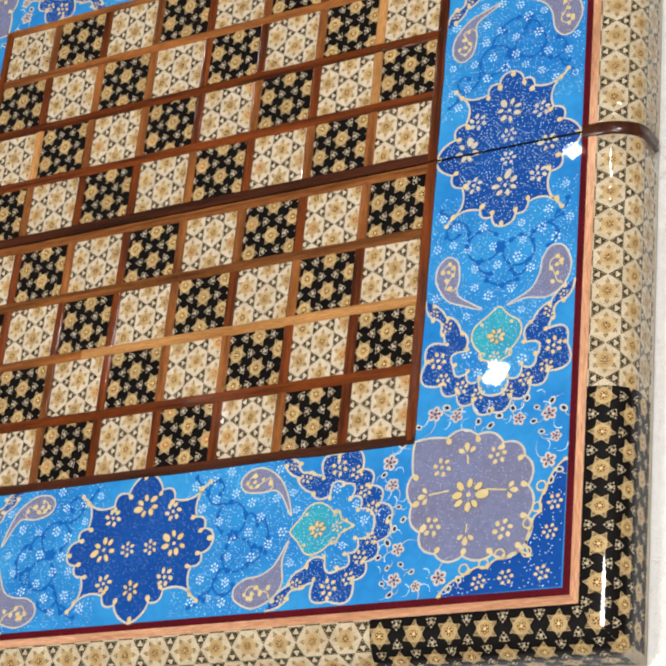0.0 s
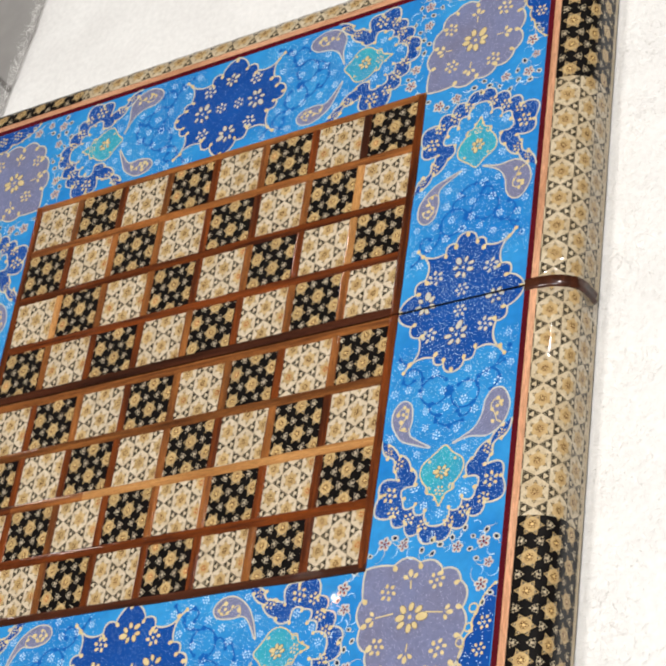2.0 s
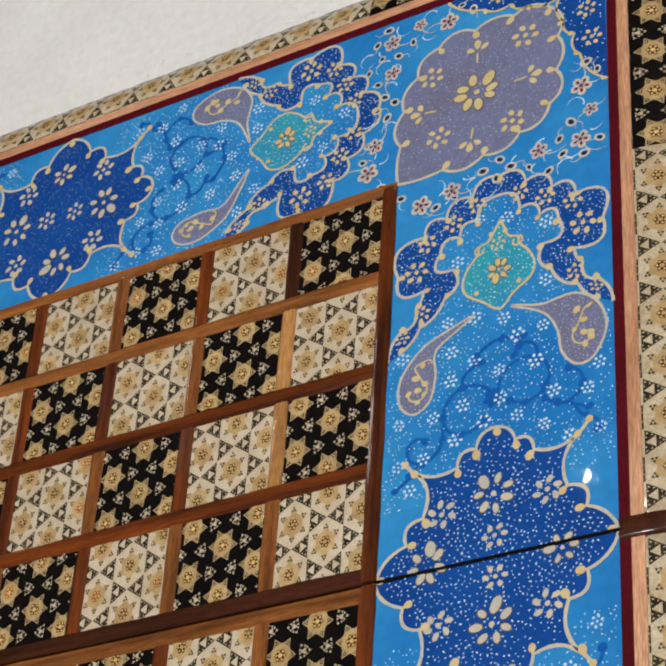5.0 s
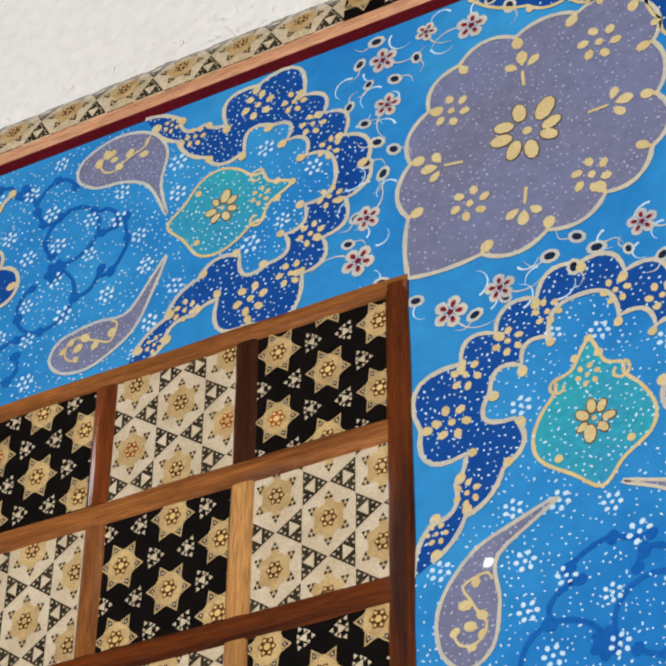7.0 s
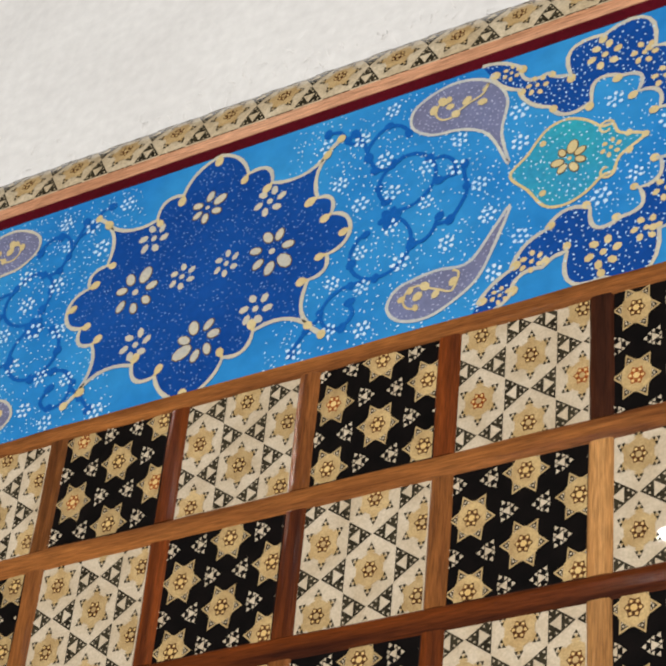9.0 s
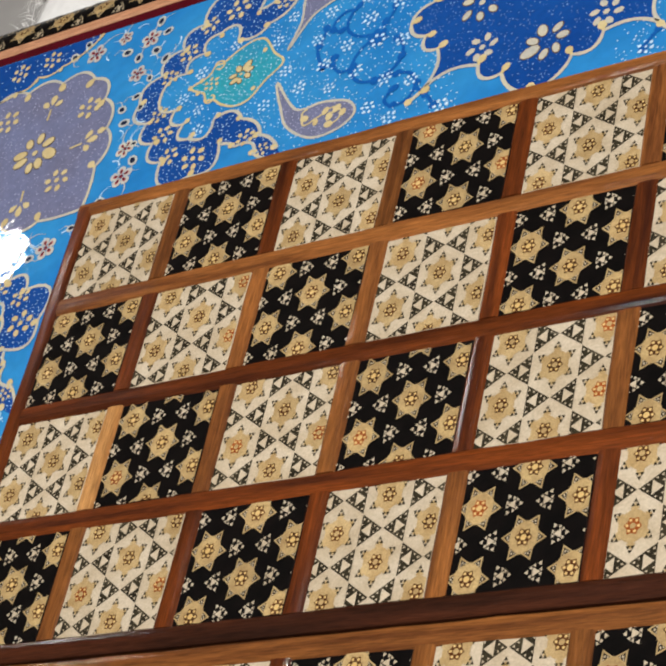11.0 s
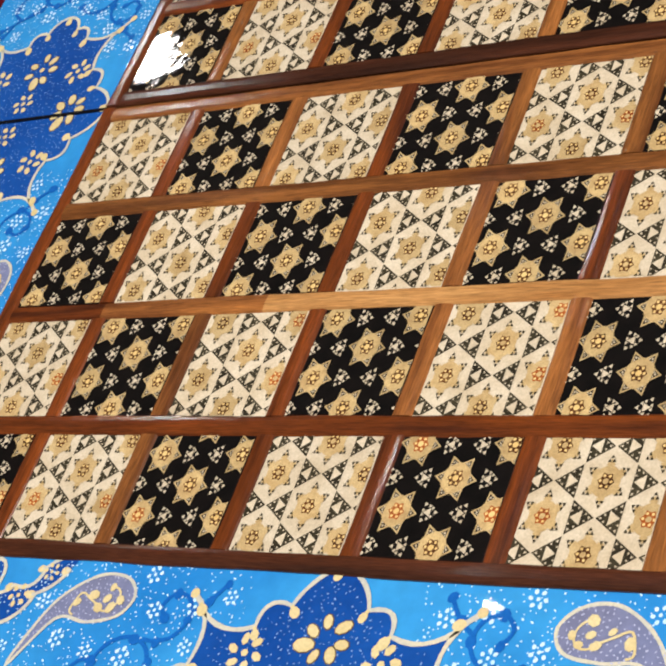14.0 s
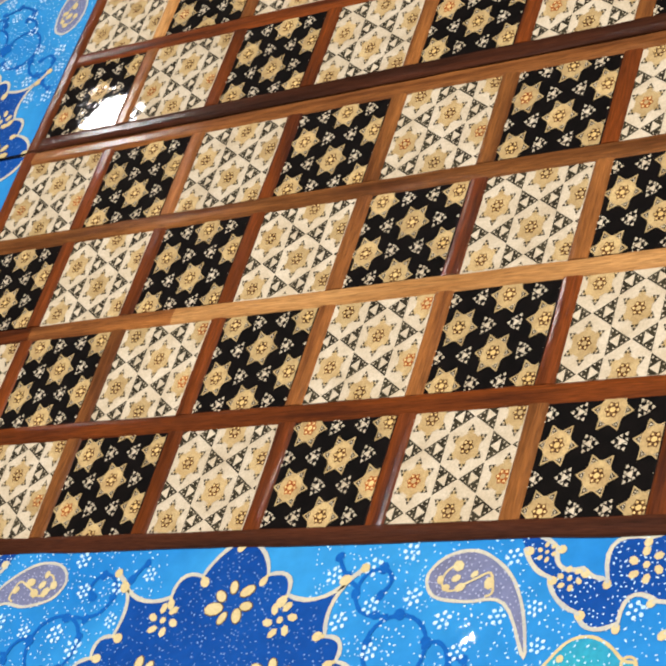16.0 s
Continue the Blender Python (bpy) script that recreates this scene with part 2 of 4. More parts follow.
for x, y, r, watts in [(*p, q, w) for p, q, w in zip(SPOTS, (0.022, 0.008, 0.012, 0.080, 0.040), (0.95, 0.14, 0.3, 3.5, 2.0))] + [(*p, 0.20, 27.0) for p in FILL_PANELS]:
    big = r > 0.07
    ring = new("unseen_ceiling_panel" if big else "downlight")
    ring.location = (x, y, CEIL)
    tagged(ring, "wide round white ceiling lamp, unseen, added to light the board" if big else "small round white ceiling downlight, switched on", "ceiling lamp", "ceiling panels" if big else "ceiling downlights")
    bm = bmesh.new()
    prof = [(r + 0.002, 0.0), (r + 0.003, -0.014), (r + 0.018, -0.016), (r + 0.022, -0.010), (r + 0.022, 0.0)]
    rows = [[bm.verts.new((q * math.cos(a * math.pi / 16), q * math.sin(a * math.pi / 16), z)) for q, z in prof] for a in range(32)]
    for a in range(32):
        for k in range(4):
            bm.faces.new((rows[a][k], rows[(a + 1) % 32][k], rows[(a + 1) % 32][k + 1], rows[a][k + 1]))
    part("bezel", bm, M_METAL, ring, "", True)
    lamp(x, y, watts, 2 * r)

# ---- the board: an opened folding games case, face up ----
board = new("games_board")
tagged(board, "folding games board, star marquetry and blue painted border, on white rug", "game board")
GAP = 0.5    # half the joint between the two leaves, millimetres
rng = random.Random(7)


def profile(w):
    """Place on the rounded edge at arc length w: outwards, down, millimetres."""
    a = min(w / ARC, 1.0) * math.pi / 2
    if w <= ARC:
        return RIM_A * math.sin(a), RIM_B * (1 - math.cos(a))
    return RIM_A, RIM_B + (w - ARC)


RIM_W = ARC + 14.0



def leaf_core(sign):
    """The hollow wooden leaf under the painting."""
    bm = bmesh.new()
    y0, y1 = (GAP, PINK + 2) if sign > 0 else (-PINK - 2, -GAP)
    box(bm, -(PINK + 2) * MM, (PINK + 2) * MM, y0 * MM, y1 * MM, TOP - 0.012, TOP - 0.0004)
    return part("leaf", bm, WOODS["brown", "x"], board, "brown wooden leaf of the case")


for sign in (1, -1):
    leaf_core(sign)


def rim(side, s0, s1):
    """A length of the rounded edge, mitred at the corners."""
    bm = bmesh.new()
    ws = [RIM_W * i / 18 for i in range(19)]
    n = 14
    grid = []
    for i in range(n + 1):
        row = []
        for w in ws:
            o = PINK + profile(w)[0]
            lo = -o if s0 <= -PINK else s0
            hi = o if s1 >= PINK else s1
            s = lo + (hi - lo) * i / n
            x, y = ((o, s), (s, o), (-o, s), (s, -o))[side]
            row.append(bm.verts.new((x * MM, y * MM, TOP - profile(w)[1] * MM)))
        grid.append(row)
    for i in range(n):
        for j in range(len(ws) - 1):
            bm.faces.new((grid[i][j], grid[i + 1][j], grid[i + 1][j + 1], grid[i][j + 1]))
    for end in (0, n):
        a = [grid[end][j] for j in range(len(ws))]
        low = bm.verts.new(a[0].co + Vector((0, 0, -(RIM_B + 14) * MM)))
        try:
            bm.faces.new(a + [low])
        except ValueError:
            pass
    bmesh.ops.recalc_face_normals(bm, faces=bm.faces)
    return part("rounded_edge", bm, M_EDGE, board, "rounded edge veneered with star marquetry", True)


RIMS = [(0, GAP, PINK), (0, -PINK, -GAP), (1, -PINK, PINK), (2, GAP, PINK), (2, -PINK, -GAP), (3, -PINK, PINK)]
rim_parts = [rim(*r) for r in RIMS]

# painted panels, lines and pale fillets of both leaves
for sign in (1, -1):
    bm = bmesh.new()
    ya, yb = sorted((GAP * sign, BLUE * sign))
    box(bm, -BLUE * MM, BLUE * MM, ya * MM, yb * MM, TOP - 0.003, TOP)
    part("painted_panel", bm, M_BLUE, board, "sky-blue lacquered painted panel")
    for side in range(4):
        if (side == 1 and sign < 0) or (side == 3 and sign > 0):
            continue
        for name, r0, r1, z, key in (("red_line", BLUE - 0.1, RED, 0.15, "red"), ("pale_fillet", RED, PINK + 0.3, 0.30, "pink")):
            bm = bmesh.new()
            if side in (0, 2):
                e = 1 if side == 0 else -1
                lo, hi = (GAP, 1) if sign > 0 else (-GAP, -1)
                pts = [(e * r0, lo), (e * r1, lo), (e * r1, hi * r1), (e * r0, hi * r0)]
            else:
                e = 1 if side == 1 else -1
                pts = [(-r0, e * r0), (r0, e * r0), (r1, e * r1), (-r1, e * r1)]
            lower = [bm.verts.new((x * MM, y * MM, TOP - 0.002)) for x, y in pts]
            upper = [bm.verts.new((x * MM, y * MM, TOP + z * MM)) for x, y in pts]
            bm.faces.new(upper)
            bm.faces.new(lower[::-1])
            for i in range(4):
                bm.faces.new((lower[i], lower[(i + 1) % 4], upper[(i + 1) % 4], upper[i]))
            bmesh.ops.recalc_face_normals(bm, faces=bm.faces)
            part(name, bm, M_RED if key == "red" else WOODS["pink", "y" if side in (0, 2) else "x"], board)

# ---- the chess field ----
COLS = [(c - 4) * 32.5 + 2.3 for c in range(8)]
ROWS = [(r - 4) * 32.3 + (4.9 if r >= 4 else -0.2) for r in range(8)]
TW, TH = 27.8, 27.6      # a square's width and height


def strip(x0, x1, y0, y1, tone, along, z=0.9):
    """A hand-planed strip with a rounded back and slightly wavering edges."""
    a0, a1, b0, b1 = (x0, x1, y0, y1) if along == "x" else (y0, y1, x0, x1)
    n = max(3, int((a1 - a0) / 7))
    mid, half = (b0 + b1) / 2, (b1 - b0) / 2
    bm = bmesh.new()
    rows = []
    for i in range(n + 1):
        a = a0 + (a1 - a0) * i / n
        left, right = (0.12 + 0.42 * noise.noise(Vector((a * 0.07, b * 0.9, 7.7))) for b in (b0, b1))
        lift = z + 0.10 * noise.noise(Vector((a * 0.05, mid, 2.2)))
        row = []
        for t, h in ((-1, -1.0), (-1, 0.40 * lift), (-0.82, 0.82 * lift), (-0.4, lift), (0.4, lift), (0.82, 0.82 * lift), (1, 0.40 * lift), (1, -1.0)):
            b = mid + t * (half + (left if t < 0 else right))
            row.append(bm.verts.new(((a if along == "x" else b) * MM, (b if along == "x" else a) * MM, TOP + h * MM)))
        rows.append(row)
    for i in range(n):
        for k in range(7):
            bm.faces.new((rows[i][k], rows[i + 1][k], rows[i + 1][k + 1], rows[i][k + 1]))
    bm.faces.new(rows[0])
    bm.faces.new(rows[-1])
    bmesh.ops.recalc_face_normals(bm, faces=bm.faces)
    return part("wood_strip", bm, WOODS[tone, along], board)


F = FIELD
for sign in (1, -1):
    bm = bmesh.new()
    ya, yb = sorted((sign * (GAP - 0.15), sign * (F - 0.5)))
    box(bm, (-F + 0.5) * MM, (F - 0.5) * MM, ya * MM, yb * MM, TOP - 0.0032, TOP + 0.0002)
    part("field_ground", bm, WOODS["dark", "x"], board, "dark wooden ground under the marquetry")
for sign, tone in ((1, "brown"), (-1, "brown")):
    strip(F - 4.6, F, *sorted((sign * GAP, sign * (F - 0.2))), tone, "y", 1.1)
    strip(-F, -F + 4.6, *sorted((sign * GAP, sign * (F - 0.2))), "brown", "y", 1.1)
strip(-F, F, F - 2.8, F + 1.4, "tan", "x", 1.05)
strip(-F, F, -F - 1.4, -F + 2.8, "dark", "x", 1.05)
strip(-F + 4, F - 4, GAP, 5.1, "dark", "x")
strip(-F + 4, F - 4, -5.1, -GAP, "tan", "x")
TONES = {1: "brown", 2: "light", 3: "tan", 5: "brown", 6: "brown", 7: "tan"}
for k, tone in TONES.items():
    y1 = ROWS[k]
    # this strip runs from brown in the west to pale in the east
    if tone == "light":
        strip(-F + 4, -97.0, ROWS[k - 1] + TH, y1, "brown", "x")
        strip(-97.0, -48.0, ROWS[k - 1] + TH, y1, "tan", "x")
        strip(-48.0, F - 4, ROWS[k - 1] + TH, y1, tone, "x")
    else:
        strip(-F + 4, F - 4, ROWS[k - 1] + TH - 0.15, y1 + 0.15, tone, "x")
for r in range(8):
    for c in range(7):
        tone = rng.choice(["tan", "tan", "light", "tan", "brown"] if r > 4 else ["brown", "tan", "brown", "brown", "tan"])
        if (c, r) in ((6, 7),):
            tone = "dark"
        strip(COLS[c] + TW, COLS[c + 1], ROWS[r], ROWS[r] + TH, tone, "y", 0.85)

# the open joint between the leaves
for a, b in ((FIELD - 0.5, RED), (-RED, -FIELD + 0.5)):
    bm = bmesh.new()
    box(bm, a * MM, b * MM, -0.00042, 0.00042, TOP - 0.002, TOP + 0.00062)
    part("joint", bm, M_EBONY, board, "dark open joint between the leaves")

# star marquetry, drawn flat on a slanting grid of six-pointed stars
SX, SY = 10.8, 15.3


def star_pts(cx, cy, r, q, n=6, turn=0.0, sy=1.0):
    return [(cx + (r if i % 2 == 0 else q) * math.cos(turn + math.pi * i / n), cy + sy * (r if i % 2 == 0 else q) * math.sin(turn + math.pi * i / n)) for i in range(2 * n)]


def poly(cx, cy, r, n, turn=0.0):
    return [(cx + r * math.cos(turn + 2 * math.pi * i / n), cy + r * math.sin(turn + 2 * math.pi * i / n)) for i in range(n)]


def flat(bm, pts, z, index):
    f = bm.faces.new([bm.verts.new((x, y, z)) for x, y in pts])
    f.material_index = index
    if f.normal.z < 0:
        f.normal_flip()
    return f


SLOTS = [M_STAR, M_RING, M_BRASS, M_BONE, M_EBONY, M_GREEN, M_STAR_PALE]
RUST_SLOTS = [M_STAR, M_RUST, M_BRASS, M_BONE, M_EBONY, M_GREEN, M_STAR_PALE]
EDGE_SLOTS = [M_STAR, M_RING, M_BRASS, M_EDGE, M_EBONY, M_GREEN, M_STAR_PALE]


def tri(c, d, e, a, b):
    """A triangle with its foot at c, its tip b along d and half its foot a along e."""
    return [c - e * a, c + d * b, c + e * a]


def star_unit(bm, cx, cy, dark, z=0.0):
    """One star with its ring of brass beads: tipped with bone on ebony, or in a bone hexagon with dark triangles."""
    c = Vector((cx, cy))
    spin = -0.08
    if dark:
        flat(bm, star_pts(cx, cy, 3.25, 2.75, turn=spin + math.pi / 6, sy=1.12), z + 0.13, 0)
        for i in range(6):
            a = math.pi * i / 3 + spin
            d = Vector((math.cos(a), 1.14 * math.sin(a)))
            e = Vector((-math.sin(a), 1.14 * math.cos(a)))
            root = c + d * 2.62
            flat(bm, tri(root, d, e, 1.42, 2.3), z + 0.10, 6)
            flat(bm, tri(root + d * 0.35, d, e, 0.86, 1.35), z + 0.12, 5)
            flat(bm, tri(root + d * 1.0, d, e, -0.30, -0.42), z + 0.14, 3)
            for k in (-1, 1):
                flat(bm, tri(root + d * 0.42 + e * 0.45 * k, d, e, 0.2, 0.34), z + 0.14, 3)
    else:
        flat(bm, star_pts(cx, cy, 3.3, 2.95, turn=math.pi / 6, sy=1.15), z + 0.10, 6)
        for i in range(6):
            a = math.pi * i / 3 + math.pi / 6
            d = Vector((0.97 * math.cos(a), 1.16 * math.sin(a)))
            e = Vector((-0.97 * math.sin(a), 1.16 * math.cos(a)))
            q = c + d * 3.05
            flat(bm, tri(q, d, e, 1.0, 1.15), z + 0.11, 6)
            for k, t in ((3.55, -0.48), (3.55, 0.48), (4.3, 0.0)):
                flat(bm, tri(c + d * k + e * t, d, e, 0.44, 0.66), z + 0.15, 5)
    s = 1.0 if dark else 0.95
    flat(bm, star_pts(cx, cy, 1.92 * s, 1.40 * s, turn=spin, sy=1.12), z + 0.16, 1)
    flat(bm, poly(cx, cy, 0.72 * s, 6, spin), z + 0.20, 2 if dark else 0)
    for i in range(6):
        a = math.pi * i / 3 + spin
        flat(bm, poly(cx + 1.22 * s * math.cos(a), cy + 1.34 * s * math.sin(a), 0.36 * s, 5, a), z + 0.20, 2)


def filler(bm, cx, cy, dark, right):
    """What lies between three stars: a cluster of small triangles."""
    t = 0.0 if right else math.pi
    c = Vector((cx, cy))
    sx = 1 if right else -1
    if dark:
        flat(bm, poly(cx, cy, 1.12, 3, t + math.pi), 0.09, 3)
        for i in range(3):
            a = t + 2 * math.pi * i / 3
            d, e = Vector((math.cos(a), 1.15 * math.sin(a))), Vector((-math.sin(a), 1.15 * math.cos(a)))
            flat(bm, tri(c + d * 1.5, d, e, 0.46, 0.8), 0.10, 3)
            for k in (-1, 1):
                flat(bm, tri(c + d * 0.74 + e * 0.80 * k, d, e, 0.38, 0.62), 0.08, 3)
    else:
        tips = [Vector((sx * 2 * SX / 6 * 1.0, 0)), Vector((-sx * SX / 6, SY / 4)), Vector((-sx * SX / 6, -SY / 4))]
        flat(bm, [c + p * 0.97 for p in tips], 0.06, 5)
        mids = [(tips[i] + tips[(i + 1) % 3]) * 0.5 for i in range(3)]
        flat(bm, [c + p * 0.84 for p in mids], 0.09, 3)
        for i in range(3):
            d = tips[i].normalized()
            e = Vector((-d.y, d.x))
            g = tips[i].length
            flat(bm, tri(c + d * g * 0.62, d, e, 0.30, 0.62), 0.09, 3)
            for k in (-1, 1):
                flat(bm, tri(c + d * g * 0.40 + e * 0.72 * k, d, e, 0.27, 0.5), 0.09, 3)


def field_points(w, h, ox, oy):
    """Star centres and gap centres over a rectangle."""
    stars, gaps = [], []
    for i in range(-2, int(w / SX) + 3):
        for j in range(-2, int(h / SY) + 3):
            x, y = ox + i * SX, oy + j * SY + (SY / 2 if i % 2 else 0)
            if -7 < x < w + 7 and -8 < y < h + 8:
                stars.append((x, y))
            for sx, up in ((1, True), (-1, False)):
                gx, gy = x + sx * SX * 2 / 3, y
                if -4 < gx < w + 4 and -4 < gy < h + 4:
                    gaps.append((gx, gy, up))
    return stars, gaps


def clip(bm, x0, x1, y0, y1):
    for co, no in (((x0, 0, 0), (-1, 0, 0)), ((x1, 0, 0), (1, 0, 0)), ((0, y0, 0), (0, -1, 0)), ((0, y1, 0), (0, 1, 0))):
        bmesh.ops.bisect_plane(bm, geom=bm.verts[:] + bm.edges[:] + bm.faces[:], plane_co=co, plane_no=no, clear_outer=True)


def scaled(bm):
    bmesh.ops.scale(bm, vec=(MM, MM, MM), verts=bm.verts)
    return bm


def to_mesh(name, bm, mats):
    me = bpy.data.meshes.new(name)
    bm.to_mesh(me)
    bm.free()
    for m in mats:
        me.materials.append(m)
    return me


def square_kind(dark, ox, oy):
    """Meshes of one sort of square: base, small triangles, each star."""
    bm = bmesh.new()
    box(bm, 0, TW, 0, TH, -0.8, 0.0, 0.25)
    base = to_mesh("square", scaled(bm), [M_EBONY if dark else M_BONE])
    stars, gaps = field_points(TW, TH, ox, oy)
    bm = bmesh.new()
    for x, y, up in gaps:
        filler(bm, x, y, dark, up)
    clip(bm, 0.2, TW - 0.2, 0.2, TH - 0.2)
    between = to_mesh("triangle_inlay", scaled(bm), SLOTS)
    made = []
    for x, y in stars:
        bm = bmesh.new()
        star_unit(bm, x, y, dark)
        clip(bm, 0.2, TW - 0.2, 0.2, TH - 0.2)
        if len(bm.faces) > 3:
            made.append(to_mesh("star", scaled(bm), RUST_SLOTS if rng.random() < 0.16 else SLOTS))
        else:
            bm.free()
    return base, between, made


KINDS = {d: [square_kind(d, 4.5 + rng.uniform(-0.6, 0.6), oy) for oy in (1.8, 3.2, 7.4, 9.6, 10.4)] for d in (True, False)}
for r in range(8):
    for c in range(8):
        dark = (c + r) % 2 == 0
        base, between, made = rng.choice(KINDS[dark])
        sq = new("square", base)
        sq.parent = board
        sq.location = (COLS[c] * MM, ROWS[r] * MM, TOP + 0.0004)
        tagged(sq, "black square inlaid with stars" if dark else "bone-white square inlaid with stars")
        ob = tagged(new("triangle_inlay", between), kind="stuff")
        ob.parent = sq
        for me in made:
            ob = new("star", me)
            ob.parent = sq


# marquetry over the rounded edge
def rim_inlay(owner, side, s0, s1):
    bm = bmesh.new()
    length, width = s1 - s0, 35.0
    stars, gaps = field_points(width, length + 60, 6.2, (30 - s0) % SY)
    stars = [(w, s - 30) for w, s in stars]
    gaps = [(w, s - 30, up) for w, s, up in gaps]
    for dark in (False, True):
        piece = bmesh.new()
        for w, s, up in gaps:
            if (abs(s + s0) > 118) == dark:
                filler(piece, w, s, dark, up)
        for w, s in stars:
            if (abs(s + s0) > 118) == dark:
                star_unit(piece, w, s, dark)
        if dark:
            for a, b in ((s0 - 15, -118), (118, s1 + 15)):
                if (a < 0 and s0 < -118) or (a > 0 and s1 > 118):
                    k = 12
                    for i in range(k):
                        flat(piece, [(0, a - s0 + (b - a) * i / k), (width, a - s0 + (b - a) * i / k), (width, a - s0 + (b - a) * (i + 1) / k), (0, a - s0 + (b - a) * (i + 1) / k)], 0.03, 4)
        me = bpy.data.meshes.new("tmp")
        piece.to_mesh(me)
        piece.free()
        bm.from_mesh(me)
        bpy.data.meshes.remove(me)
    clip(bm, 0.3, width, 0.3 if s0 > -PINK else -30, length - 0.3 if s1 < PINK else length + 30)
    for i in range(1, 14):
        bmesh.ops.bisect_plane(bm, geom=bm.verts[:] + bm.edges[:] + bm.faces[:], plane_co=(i * 1.9, 0, 0), plane_no=(1, 0, 0))
    for v in bm.verts:
        w, s, up = v.co.x, v.co.y + s0, v.co.z
        o = PINK + profile(w)[0]
        m = max(-o, min(o, s))
        a = min(w / ARC, 1.0) * math.pi / 2
        n = Vector((RIM_B * math.sin(a), RIM_A * math.cos(a))).normalized() * up
        x, y = ((o + n.x, m), (m, o + n.x), (-o - n.x, m), (m, -o - n.x))[side]
        v.co = (x * MM, y * MM, TOP + (n.y - profile(w)[1]) * MM)
    for f in bm.faces:
        f.normal_update()
        out = Vector(((1, 0, 1), (0, 1, 1), (-1, 0, 1), (0, -1, 1))[side])
        if f.normal.dot(out) < 0:
            f.normal_flip()
    ob = part("star_marquetry", bm, EDGE_SLOTS, owner, "small yellow stars on bone and ebony", True)
    tagged(ob, kind="stuff")


for ob, (side, a, b) in zip(rim_parts, RIMS):
    rim_inlay(ob, side, a, b)

# ---- painting on the border ----
SIDES = [lambda u, v: (FIELD + v, u), lambda u, v: (u, FIELD + v), lambda u, v: (-FIELD - v, u), lambda u, v: (u, -FIELD - v)]
BORDER = 68.3


def place(side, flip):
    f = SIDES[side]
    return lambda u, v: f(-u if flip else u, v)


def inside(p, pts):
    hit = False
    for i in range(len(pts)):
        a, b = pts[i], pts[i - 1]
        if (a[1] > p[1]) != (b[1] > p[1]) and p[0] < (b[0] - a[0]) * (p[1] - a[1]) / (b[1] - a[1]) + a[0]:
            hit = not hit
    return hit


def knobs(ink, nodes, centre, z, r=0.95):
    """Round drops where two lobes meet, leaning inwards."""
    for q in nodes:
        d = (Vector(centre) - Vector(q[:2])).normalized()
        t = math.atan2(d.y, d.x) + rng.uniform(-0.4, 0.4)
        e = Vector((math.cos(t), math.sin(t)))
        ink.stroke([Vector(q[:2]), Vector(q[:2]) + e * r * 1.3], r * 0.8, z)
        ink.dot(Vector(q[:2]) + e * r * 1.7, r * rng.uniform(0.95, 1.2), z, 8, 1.2, t)


def bloom(p, r, pl, parent, petals=6, turn=0.3, z=0.42, material=None, eye=True, open_=0.36):
    """Loose oval petals set round a bare heart, one of them larger, each with a thin dark edge."""
    ink, under = Ink(pl), Ink(pl)
    big = rng.randrange(petals)
    for i in range(petals):
        a = turn + 2 * math.pi * i / petals + rng.uniform(-0.12, 0.12)
        d = Vector((math.cos(a), math.sin(a)))
        size = r * open_ * (0.92 if i == big else rng.uniform(0.56, 0.74))
        at = Vector(p) + d * r * (0.74 if i == big else rng.uniform(0.60, 0.68))
        tilt = a + rng.uniform(-0.3, 0.3)
        under.dot(at, size + 0.26, z - 0.08, 9, 1.5, tilt)
        ink.dot(at, size, z, 9, 1.6, tilt)
    if eye:
        ink.dot(p, r * 0.13, z, 7)
    ink.done("flower", material or M_CREAM, parent)
    under.done("petal_edge", M_UMBER, parent)


def cluster(ink, p, r, z, turn=0.0, long=1.25):
    for i in range(6):
        a = turn + math.pi * i / 3
        ink.dot((p[0] + r * math.cos(a), p[1] + r * math.sin(a)), r * 0.30, z, 6, long, a + 0.4)
    ink.dot(p, r * 0.28, z, 6)


def speckle(ink, pts, count, z, r=0.32, avoid=(), seed=0):
    g = random.Random(seed)
    taken, gap = {}, r * 4.4
    xs, ys = [p[0] for p in pts], [p[1] for p in pts]
    n = 0
    for _ in range(count * 6):
        p = (g.uniform(min(xs), max(xs)), g.uniform(min(ys), max(ys)))
        cell = (int(p[0] / gap), int(p[1] / gap))
        if any((q[0] - p[0]) ** 2 + (q[1] - p[1]) ** 2 < gap * gap for i in (-1, 0, 1) for j in (-1, 0, 1) for q in taken.get((cell[0] + i, cell[1] + j), ())):
            continue
        if inside(p, pts) and not any(inside(p, a) for a in avoid):
            taken.setdefault(cell, []).append(p)
            ink.dot(p, r * g.uniform(0.7, 1.15), z, 5, g.choice((1, 1, 1.5, 2.0)), g.uniform(0, 3.1))
            n += 1
            if n >= count:
                break


VC = 34.0
# central medallion: nodes go round, u along the side, v across it
QUARTER = [(38.5, 0, 0.20), (33.2, 5.6, 0.32), (28.8, 11.2, -0.16), (31.5, 24.8, -0.18), (16.0, 20.6, 0.32), (9.0, 25.6, 0.14), (0, 34.4, 0)]


def ring_nodes(quarter):
    out = []
    q = quarter
    for i in range(len(q) - 1):
        out.append((q[i][0], VC + q[i][1], q[i][2]))
    for i in range(len(q) - 1, 0, -1):
        out.append((-q[i][0], VC + q[i][1], q[i - 1][2]))
    for i in range(len(q) - 1):
        out.append((-q[i][0], VC - q[i][1], q[i][2]))
    for i in range(len(q) - 1, 0, -1):
        out.append((q[i][0], VC - q[i][1], q[i - 1][2]))
    return out


MED_NODES = ring_nodes(QUARTER)
